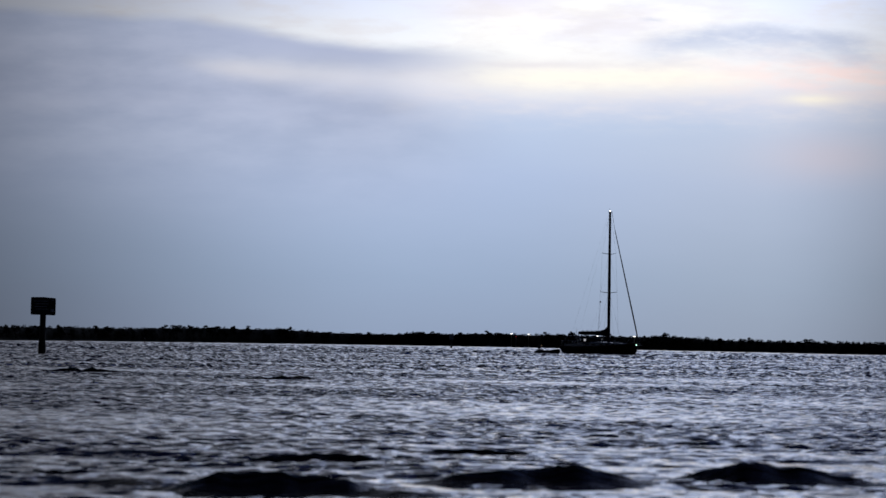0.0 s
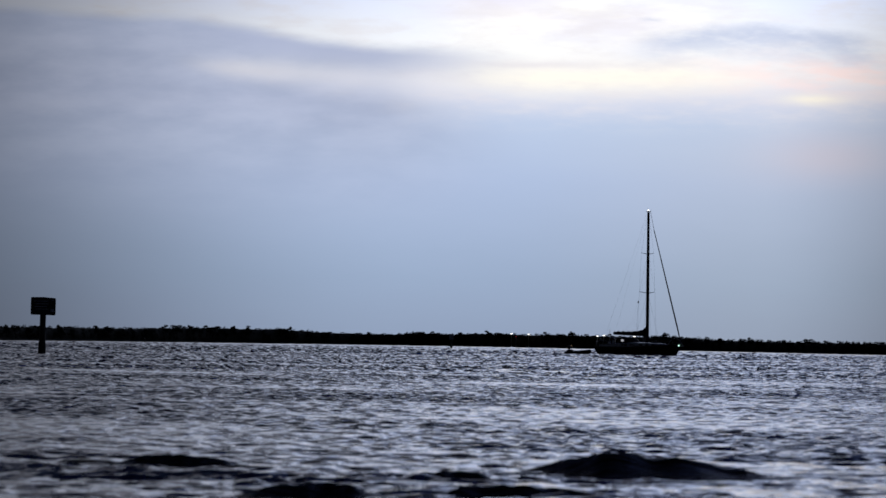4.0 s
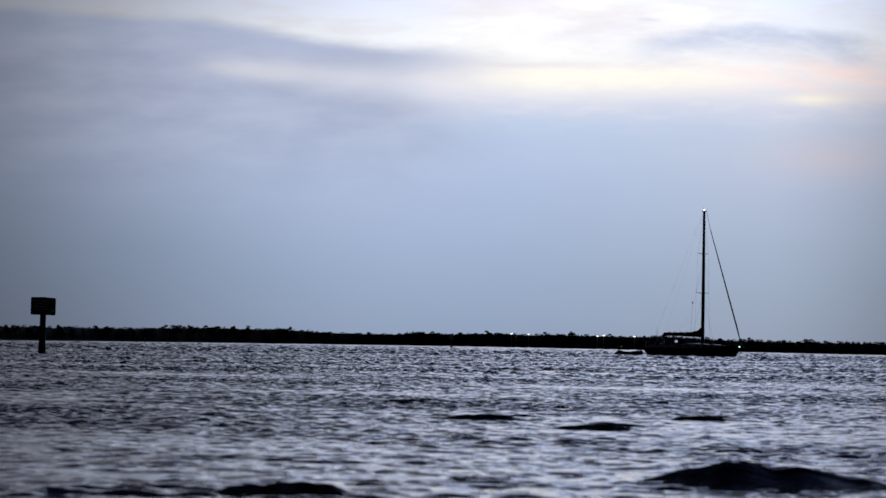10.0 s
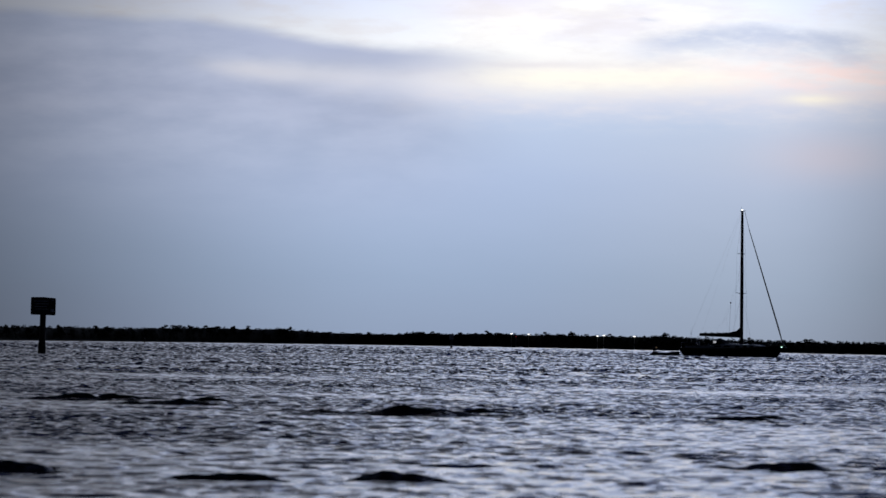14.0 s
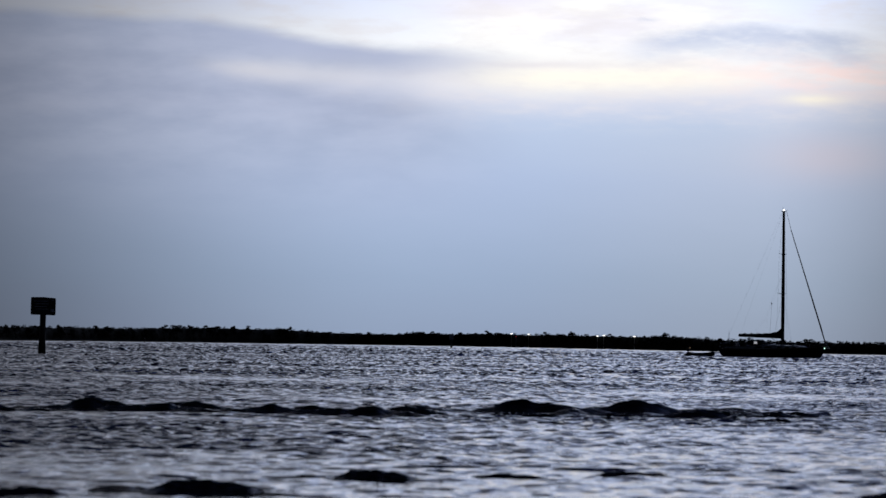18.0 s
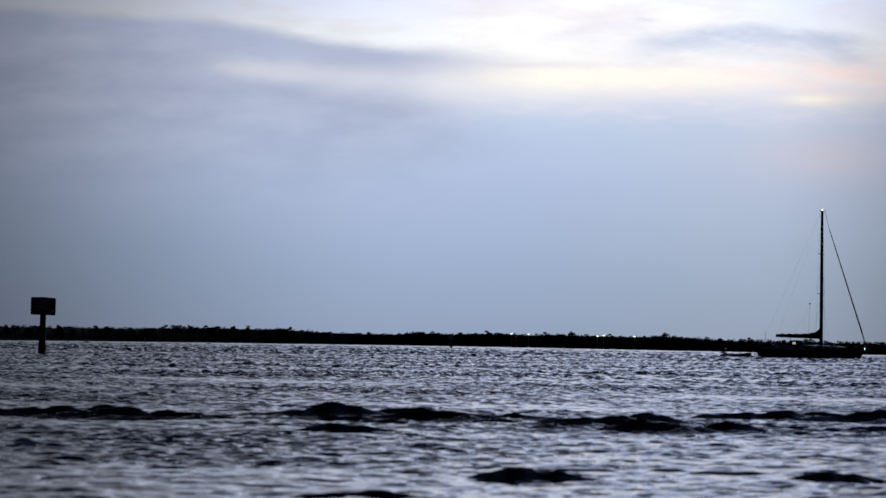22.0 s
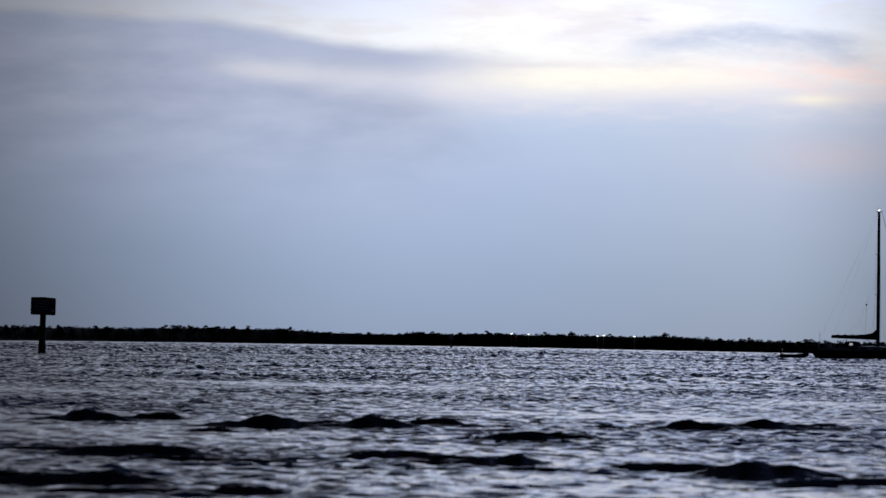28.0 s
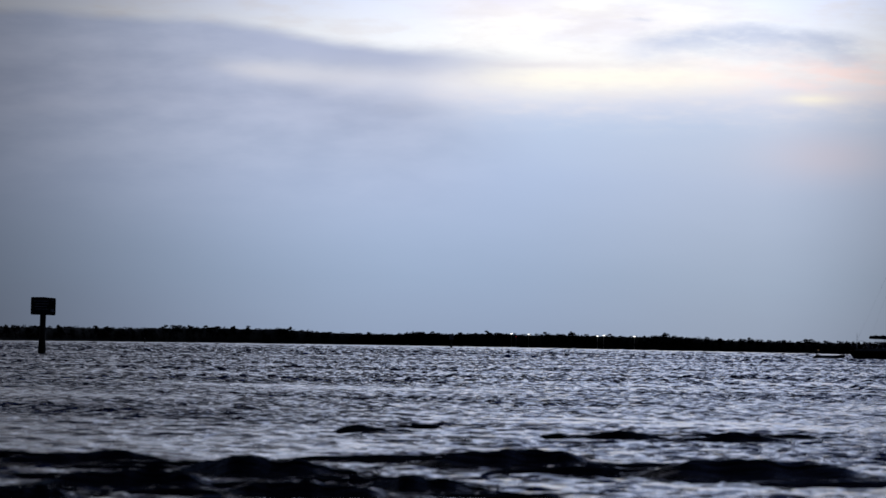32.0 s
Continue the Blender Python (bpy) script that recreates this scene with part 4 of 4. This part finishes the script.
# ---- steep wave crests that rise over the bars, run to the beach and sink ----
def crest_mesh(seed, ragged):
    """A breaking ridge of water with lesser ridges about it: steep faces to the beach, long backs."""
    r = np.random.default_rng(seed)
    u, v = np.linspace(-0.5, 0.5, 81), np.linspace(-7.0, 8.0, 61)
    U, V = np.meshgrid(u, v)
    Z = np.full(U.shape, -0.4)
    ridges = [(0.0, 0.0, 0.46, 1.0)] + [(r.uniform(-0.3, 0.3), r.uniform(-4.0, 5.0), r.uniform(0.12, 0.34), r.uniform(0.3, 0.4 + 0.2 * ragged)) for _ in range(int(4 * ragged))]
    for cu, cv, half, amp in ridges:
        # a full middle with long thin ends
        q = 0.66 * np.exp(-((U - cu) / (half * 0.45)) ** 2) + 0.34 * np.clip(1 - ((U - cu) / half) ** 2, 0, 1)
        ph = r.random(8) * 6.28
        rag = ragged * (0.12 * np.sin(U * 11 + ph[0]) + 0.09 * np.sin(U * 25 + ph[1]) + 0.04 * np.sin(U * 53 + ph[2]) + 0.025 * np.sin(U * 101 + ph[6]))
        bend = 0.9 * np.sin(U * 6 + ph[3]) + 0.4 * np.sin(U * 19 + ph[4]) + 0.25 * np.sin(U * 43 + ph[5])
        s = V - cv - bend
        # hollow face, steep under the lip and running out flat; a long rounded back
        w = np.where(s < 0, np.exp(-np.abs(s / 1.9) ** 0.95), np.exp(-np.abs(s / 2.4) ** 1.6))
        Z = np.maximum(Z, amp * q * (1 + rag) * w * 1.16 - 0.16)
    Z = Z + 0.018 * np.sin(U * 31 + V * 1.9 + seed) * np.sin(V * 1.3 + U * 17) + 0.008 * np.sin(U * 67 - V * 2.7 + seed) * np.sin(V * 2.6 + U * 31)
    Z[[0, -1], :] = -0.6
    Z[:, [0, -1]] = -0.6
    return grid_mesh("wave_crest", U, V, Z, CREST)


CRESTS = []
CREST_KINDS = [crest_mesh(s, 1.75) for s in (1, 2, 3, 4, 5, 6)] + [crest_mesh(s, 1.0) for s in (7, 8, 9, 10)]
IN_USE = set()


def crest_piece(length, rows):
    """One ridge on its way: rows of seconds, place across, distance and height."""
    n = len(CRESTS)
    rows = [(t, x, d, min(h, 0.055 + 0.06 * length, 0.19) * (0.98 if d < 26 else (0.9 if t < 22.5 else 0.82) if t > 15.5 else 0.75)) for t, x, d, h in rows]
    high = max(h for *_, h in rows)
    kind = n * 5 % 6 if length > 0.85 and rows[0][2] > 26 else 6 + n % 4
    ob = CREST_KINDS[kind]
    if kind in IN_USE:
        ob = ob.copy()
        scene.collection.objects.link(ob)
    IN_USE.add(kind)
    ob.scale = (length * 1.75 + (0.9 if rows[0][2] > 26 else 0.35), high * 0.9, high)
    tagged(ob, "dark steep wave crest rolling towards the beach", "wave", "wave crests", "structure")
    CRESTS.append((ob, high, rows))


def crest(length, *rows):
    """A crest of that length; a long one is made of shorter uneven ones, end over end, with lesser ones behind it."""
    far, last = rows[0][2] > 29, rows[-1][0] > 26 and rows[-1][2] < 27
    n = 3 if length > 3 else 2 if length > (1.45 if rows[0][2] > 26 else 2.1) else 1
    for i in range(n):
        ln = length / n * (1.0 if n == 1 else 1.45)
        off, back = length * ((i + 0.5) / n - 0.5), 0.5 * math.sin(7.0 * rows[0][1] + 2.4 * i)
        up = 1.0 if n == 1 else 0.9 + 0.13 * math.sin(5.0 * rows[0][2] + 2.1 * i)
        crest_piece(ln, [(t, x + off, d + back, h * up) for t, x, d, h in rows])
        if far:
            crest_piece(ln * 0.9, [(t, x + off + 0.45 * ln, d + back + 1.3, h * up * 0.6) for t, x, d, h in rows])
        if last:
            crest_piece(ln * 1.6, [(t, x + off - 0.35 * ln, d + back + 0.9, h * up * 0.55) for t, x, d, h in rows])
            if max(r[3] for r in rows) > 0.085:
                crest_piece(ln * 1.5, [(t, x + off + 0.4 * ln, d + back - 0.9, h * up * 0.5) for t, x, d, h in rows])


def wave_sets():
    # lone crests farther out
    crest(1.3, (0, -9.05, 76.0, 0.24), (1, -8.20, 74.5, 0.12))
    crest(1.2, (0, -3.60, 68.0, 0.15), (1, -2.40, 67.0, 0.17), (2, -1.20, 66.0, 0.10))
    crest(0.55, (6, -2.10, 40.5, 0.16), (7, -1.50, 38.8, 0.10))
    crest(0.45, (6, -1.09, 35.3, 0.14))
    crest(0.7, (7, 4.20, 47.5, 0.12), (8, 4.80, 46.0, 0.15))
    crest(0.5, (10, -0.49, 43.9, 0.14))
    crest(0.6, (10, 1.54, 32.3, 0.11))
    crest(0.5, (10, 3.00, 36.0, 0.10))
    crest(0.5, (12, 0.22, 36.0, 0.12))
    crest(0.6, (12, 2.85, 34.0, 0.12))
    crest(1.0, (13, -3.73, 42.0, 0.15), (14, -3.50, 41.0, 0.16))
    crest(0.5, (13, -3.20, 49.0, 0.13))
    crest(1.1, (14, -4.96, 42.0, 0.16), (15, -4.50, 40.5, 0.16))
    # the sets that break on the two bars
    crest(1.45, (0, -0.88, 17.2, 0.14), (1, -0.73, 17.2, 0.11), (2, -0.46, 17.2, 0.115), (3, 0.18, 17.5, 0.09), (4, 0.46, 17.1, 0.09))
    crest(1.34, (0, -0.84, 21.1, 0.10), (1, 0.41, 19.6, 0.10), (2, 0.79, 18.4, 0.09), (3, 1.62, 17.8, 0.08))
    crest(1.48, (0, 0.56, 19.1, 0.14))
    crest(1.39, (0, 2.03, 19.0, 0.16), (1, 2.25, 18.1, 0.11))
    crest(1.60, (0, 0.35, 23.5, 0.06), (1, 1.40, 22.2, 0.10), (2, 1.91, 20.8, 0.06))
    crest(0.85, (1, -2.02, 19.0, 0.07), (2, -1.40, 18.7, 0.09), (3, -0.99, 17.6, 0.13), (4, -0.69, 17.2, 0.12))
    crest(0.94, (1, -1.37, 19.8, 0.08))
    crest(1.85, (2, 0.63, 22.5, 0.11), (3, 0.95, 21.0, 0.18), (4, 1.26, 20.5, 0.18))
    crest(0.89, (2, 2.55, 19.8, 0.15))
    crest(0.77, (3, -0.30, 20.2, 0.09), (4, 0.03, 19.6, 0.08), (5, -0.01, 19.3, 0.08), (6, 0.36, 18.8, 0.08))
    crest(0.90, (3, -2.08, 16.5, 0.11))
    crest(1.50, (3, -2.10, 19.2, 0.09))
    crest(1.01, (4, -1.69, 20.3, 0.10))
    crest(1.78, (5, -1.86, 20.6, 0.13), (6, -1.41, 20.1, 0.13), (7, -0.60, 19.9, 0.11), (8, 0.51, 19.2, 0.08), (9, 2.01, 19.4, 0.09))
    crest(1.53, (5, 0.05, 20.9, 0.13), (6, 0.45, 20.3, 0.12), (7, 0.99, 19.5, 0.09), (8, 1.85, 18.8, 0.09))
    crest(0.51, (5, -2.62, 17.1, 0.17), (6, -2.24, 16.7, 0.16))
    crest(0.55, (6, 2.90, 21.2, 0.09))
    crest(0.36, (6, 1.94, 21.1, 0.06))
    crest(0.72, (7, -1.36, 19.5, 0.09), (8, -0.98, 18.6, 0.12))
    crest(1.50, (7, -1.95, 16.7, 0.13))
    crest(1.30, (7, -1.00, 17.4, 0.09))
    crest(1.08, (8, -2.26, 18.8, 0.07), (9, -1.19, 17.2, 0.15), (10, -0.86, 17.0, 0.09))
    crest(0.51, (8, -0.37, 19.3, 0.05), (9, 0.94, 17.9, 0.06))
    crest(1.79, (10, 1.91, 18.5, 0.17), (11, 2.08, 17.8, 0.09))
    crest(0.48, (10, 0.21, 18.5, 0.05))
    crest(0.75, (10, 0.45, 35.1, 0.11))
    crest(0.70, (11, -2.19, 16.8, 0.07), (12, -2.03, 16.4, 0.10), (13, -2.05, 16.4, 0.07))
    crest(0.76, (11, 2.66, 39.4, 0.12))
    crest(0.60, (12, -2.53, 39.7, 0.14))
    crest(0.50, (12, 0.56, 27.2, 0.10))
    crest(1.01, (13, -1.77, 18.6, 0.08), (14, -1.29, 18.5, 0.07), (15, -1.01, 18.4, 0.07))
    crest(0.51, (13, -0.30, 18.4, 0.05))
    crest(1.42, (13, -0.94, 37.7, 0.16), (14, -0.35, 36.4, 0.18), (15, 0.17, 35.9, 0.18))
    crest(0.80, (13, 2.18, 39.1, 0.20), (14, 3.37, 35.7, 0.15))
    crest(0.64, (14, -0.25, 19.4, 0.08), (15, 0.03, 19.2, 0.08), (16, 0.03, 18.4, 0.06), (17, 0.32, 18.2, 0.06))
    crest(0.75, (14, -2.62, 19.0, 0.11), (15, -2.34, 18.9, 0.11), (16, -2.25, 17.9, 0.11), (17, -1.95, 17.8, 0.11), (18, -1.25, 16.8, 0.10))
    crest(0.80, (14, 2.34, 21.9, 0.08))
    crest(1.98, (15, -3.14, 37.3, 0.15), (16, -3.19, 37.5, 0.16), (17, -2.56, 37.1, 0.16), (18, -1.62, 35.5, 0.19), (19, -0.69, 35.1, 0.18), (20, -0.42, 33.7, 0.17))
    crest(1.82, (15, 1.72, 39.1, 0.15), (16, 2.30, 37.1, 0.17), (17, 2.87, 36.7, 0.16), (18, 3.36, 37.0, 0.11))
    crest(1.06, (16, -4.87, 38.9, 0.17), (17, -4.19, 38.4, 0.17), (18, -3.46, 36.4, 0.17), (19, -1.97, 33.4, 0.13))
    crest(3.89, (16, -0.87, 37.8, 0.16), (17, -0.26, 37.3, 0.15))
    crest(0.94, (16, 2.22, 19.9, 0.11), (17, 2.53, 19.8, 0.11))
    crest(0.55, (17, -1.09, 22.2, 0.10))
    crest(0.57, (17, -0.53, 19.0, 0.05), (18, -0.38, 18.7, 0.09))
    crest(2.28, (18, -4.69, 36.1, 0.14), (19, -3.97, 36.0, 0.17), (20, -3.88, 34.7, 0.18))
    crest(2.68, (18, 1.74, 37.9, 0.19), (19, 2.58, 37.3, 0.19))
    crest(0.50, (18, -2.18, 16.7, 0.07))
    crest(0.60, (17, 2.30, 18.3, 0.08), (18, 2.55, 17.6, 0.10))
    crest(0.63, (18, 0.45, 19.6, 0.05))
    crest(0.64, (18, 1.23, 19.7, 0.06))
    crest(1.31, (19, 5.07, 38.2, 0.13))
    crest(1.14, (19, -1.58, 21.9, 0.09), (20, -0.77, 21.3, 0.13), (21, -0.13, 19.7, 0.11), (22, 0.57, 18.9, 0.09), (23, 1.34, 17.7, 0.11), (24, 1.56, 17.6, 0.06))
    crest(1.32, (19, 0.43, 18.6, 0.09), (20, 0.67, 17.4, 0.10), (21, 1.03, 17.4, 0.07))
    crest(0.65, (19, 2.92, 21.6, 0.09))
    crest(1.16, (20, -2.15, 35.9, 0.17))
    crest(2.67, (20, 3.11, 37.7, 0.20), (21, 3.61, 37.2, 0.17), (22, 4.30, 37.1, 0.14), (23, 4.34, 36.4, 0.13))
    crest(1.11, (20, -1.45, 18.5, 0.05))
    crest(0.71, (20, 2.75, 20.7, 0.08))
    crest(1.75, (21, -4.29, 33.1, 0.14), (22, -3.88, 32.9, 0.16), (23, -2.96, 29.5, 0.20))
    crest(0.86, (21, -2.24, 28.4, 0.20))
    crest(2.61, (21, -0.62, 32.0, 0.15))
    crest(1.72, (21, 1.49, 31.8, 0.15), (22, 2.44, 31.1, 0.13))
    crest(2.30, (22, -0.71, 34.5, 0.17))
    crest(0.85, (22, -0.87, 28.9, 0.14), (23, 0.38, 27.9, 0.17))
    crest(1.36, (22, 1.53, 33.3, 0.20), (23, 2.22, 31.6, 0.20))
    crest(0.80, (22, -0.45, 16.9, 0.06))
    crest(0.70, (22, 2.50, 20.4, 0.08))
    crest(1.51, (23, -1.12, 34.0, 0.20), (24, -0.42, 30.1, 0.09), (25, -0.09, 27.3, 0.16), (26, 0.34, 26.6, 0.15))
    crest(0.26, (23, -0.34, 17.1, 0.07))
    crest(0.85, (23, 1.04, 21.6, 0.08), (24, 1.80, 20.2, 0.12), (25, 2.36, 18.6, 0.12), (26, 2.62, 18.3, 0.11))
    crest(1.17, (24, -3.83, 31.5, 0.14), (25, -3.66, 29.1, 0.20), (26, -3.10, 28.3, 0.20))
    crest(0.74, (24, -1.43, 28.6, 0.14))
    crest(1.13, (24, -1.07, 37.6, 0.12))
    crest(0.56, (24, 2.13, 37.6, 0.18), (25, 3.36, 37.0, 0.13), (26, 3.82, 35.8, 0.12))
    crest(0.55, (24, 2.39, 28.6, 0.16))
    crest(0.98, (24, 0.01, 23.0, 0.09), (25, 0.67, 21.2, 0.10))
    crest(0.75, (24, 0.15, 19.3, 0.05), (25, 0.55, 18.3, 0.07))
    crest(1.18, (25, -1.89, 30.2, 0.15), (26, -1.36, 29.3, 0.14), (27, 0.11, 27.9, 0.11), (28, 0.59, 27.2, 0.11))
    crest(0.56, (25, -1.98, 37.5, 0.11), (26, -1.33, 36.2, 0.11))
    crest(0.52, (25, 0.53, 34.4, 0.14), (26, 1.05, 33.3, 0.13))
    crest(0.61, (25, 2.11, 32.2, 0.10), (26, 2.55, 31.2, 0.10))
    crest(0.66, (25, -1.49, 18.0, 0.06))
    crest(1.76, (27, -1.77, 31.0, 0.19), (28, -1.18, 30.2, 0.18), (29, -0.15, 29.3, 0.14))
    crest(1.55, (27, 2.43, 33.0, 0.16), (28, 2.94, 32.0, 0.16))
    crest(1.23, (27, -4.31, 32.1, 0.13), (28, -3.62, 31.2, 0.12), (29, -2.43, 30.8, 0.15), (30, -0.80, 28.9, 0.20))
    crest(1.17, (27, 1.75, 20.6, 0.16), (28, 2.08, 20.3, 0.15), (29, 2.57, 19.8, 0.09))
    crest(0.76, (27, 0.01, 22.0, 0.11), (28, 0.40, 21.6, 0.10))
    crest(1.07, (27, -0.79, 22.7, 0.08), (28, -0.37, 22.3, 0.08), (29, 0.54, 22.0, 0.15), (30, 1.25, 20.3, 0.10), (31, 2.36, 19.0, 0.13))
    crest(0.55, (28, -1.02, 17.4, 0.07), (29, -0.25, 17.1, 0.06))
    crest(1.38, (28, -2.10, 18.3, 0.10), (29, -1.90, 17.0, 0.09))
    crest(1.50, (28, -2.20, 22.6, 0.10))
    crest(1.36, (29, -3.55, 28.8, 0.20))
    crest(1.30, (31, -2.30, 18.6, 0.09), (32, -1.75, 17.5, 0.12))
    crest(1.20, (31, -1.10, 18.2, 0.08), (32, -0.70, 17.3, 0.11))
    crest(1.47, (29, -2.26, 21.4, 0.10), (30, -1.66, 21.2, 0.10), (31, -1.57, 20.8, 0.14), (32, -1.06, 19.2, 0.14))
    crest(1.47, (29, 1.89, 22.6, 0.15), (30, 2.52, 20.9, 0.15))
    crest(0.72, (29, -1.84, 18.5, 0.06), (30, -0.99, 17.4, 0.11))
    crest(1.31, (29, 1.46, 18.0, 0.10))
    crest(1.20, (30, 0.11, 21.8, 0.16), (31, 0.83, 21.3, 0.13))
    crest(0.36, (30, 0.46, 18.7, 0.09))
    crest(1.10, (30, 3.07, 28.5, 0.16))
    crest(1.06, (30, -2.25, 18.0, 0.12), (31, -1.92, 16.8, 0.15))
    crest(1.14, (30, -3.05, 30.5, 0.17), (31, -1.94, 30.1, 0.15))
    crest(0.89, (31, 0.59, 29.7, 0.13))
    crest(1.78, (31, 1.89, 31.4, 0.08), (32, 2.09, 28.0, 0.10))
    crest(1.64, (31, -0.15, 22.1, 0.10), (32, 0.45, 21.6, 0.16))
    crest(1.98, (31, 1.83, 21.4, 0.12), (32, 2.04, 20.0, 0.15))
    crest(0.85, (32, -0.09, 18.0, 0.13))
    crest(1.41, (32, -2.34, 20.4, 0.12))
    crest(0.60, (32, -2.11, 16.5, 0.11))

    # small broken water between the crests on the outer bar
    r = np.random.default_rng(31)
    for i in range(34):
        t0 = 15.5 + 10.5 * (i + r.random()) / 34
        x, d = (r.random() - 0.5) * 8.4, float(np.interp(t0, [16, 19, 22, 26], [37.4, 36.0, 32.6, 29.6])) + r.normal(0, 1.0)
        h = r.uniform(0.06, 0.115)
        crest_piece(r.uniform(0.2, 0.55), [(t0, x, d, h), (t0 + 0.9, x + 0.62, d - 0.75, h * 1.1), (t0 + 1.8, x + 1.2, d - 1.5, h * 0.8)])


wave_sets()


# ---- what moves ----
# the yacht's course: seconds, bearing as a slope, distance, angle of its bow towards the beach
COURSE = [(0.0, 295.5, 351.3, 49.0), (3.5, 356, 349.0, 44.0), (6.0, 395, 347.5, 40.0), (9.0, 444.8, 346.0, 35.5), (13.0, 513, 344.0, 28.5),
          (16.5, 576, 342.5, 24.0), (19.0, 621, 341.2, 21.0), (23.0, 688, 340.0, 17.5), (28.0, 772, 339.2, 14.0), (32.0, 840, 338.8, 12.0)]
F_LEN = 5578.0


def motions():
    span = 32.0
    walk(SWELL, [(t, pose(SWELL_V[0] * t, SWELL_V[1] * t, 0.0)) for t in (0.0, span)])
    walk(FAR_SWELL, [(t, pose(SWELL_V[0] * t, SWELL_V[1] * t, 0.0)) for t in (0.0, span)])
    walk(CHOP, [(t, pose(CHOP_V[0] * t, CHOP_V[1] * t, 0.0)) for t in (0.0, span)])
    for ob, high, rows in CRESTS:
        (ta, xa, da, ha), (tb, xb, db, hb) = rows[0], rows[-1]
        vx, vd = ((xb - xa) / (tb - ta), (db - da) / (tb - ta)) if tb > ta else (0.5, -1.3)
        # it swells out of the water before, and dies down after
        way = [(ta - 1.2, xa - 1.2 * vx, da - 1.2 * vd, -1.0 * high), (ta - 0.4, xa - 0.4 * vx, da - 0.4 * vd, ha * 0.85)]
        way += rows + [(tb + 0.4, xb + 0.4 * vx, db + 0.4 * vd, hb * 0.85), (tb + 1.2, xb + 1.2 * vx, db + 1.2 * vd, -1.0 * high)]
        keys = [(t, pose(x, d, h - high)) for t, x, d, h in way]
        keys = ([(0.0, keys[0][1])] if keys[0][0] > 0 else []) + [k for k in keys if 0 <= k[0] <= span] + ([(span, keys[-1][1])] if keys[-1][0] < span else [])
        walk(ob, keys)
    deg = CLOUD_Y * math.tan(radians(1.0))
    walk(STREAKS, [(0.0, pose(0, CLOUD_Y, 0.85)), (span, pose(0.45 * deg, CLOUD_Y, 0.85 - 0.03 * deg))])
    walk(WISP, [(0.0, pose(0, CLOUD_Y, 0.85)), (span, pose(-0.2 * deg, CLOUD_Y, 0.85))])
    yacht, tender = [], []
    for i, (t, u, d, a) in enumerate(COURSE):
        d *= 0.87
        x, b = u / F_LEN * d, math.degrees(math.atan(u / F_LEN))
        yaw = -(a + b)
        yacht.append((t, pose(x, d, -0.05 + 0.015 * math.sin(i * 2.0), 0.25 * math.sin(i * 1.9), 0.2 * math.sin(i * 2.7), yaw)))
        # the tender follows on its line, a little to the shore side
        td = d + (6.1 + 2.2) * math.sin(radians(a + b))
        tu = float(np.interp(t, [0, 6, 9, 13, 19, 23, 28, 32], [190, 271, 318, 382, 474.5, 539.5, 624, 687.5]))
        ta = float(np.interp(t, [0, 9, 19, 32], [44, 37, 22, 16])) + b
        tender.append((t, pose(tu / F_LEN * td, td, -0.08 + 0.03 * math.sin(i * 2.6), 0, 1.0 * math.sin(i * 2.2), -ta)))
    walk(YACHT, yacht)
    walk(TENDER, tender)


motions()
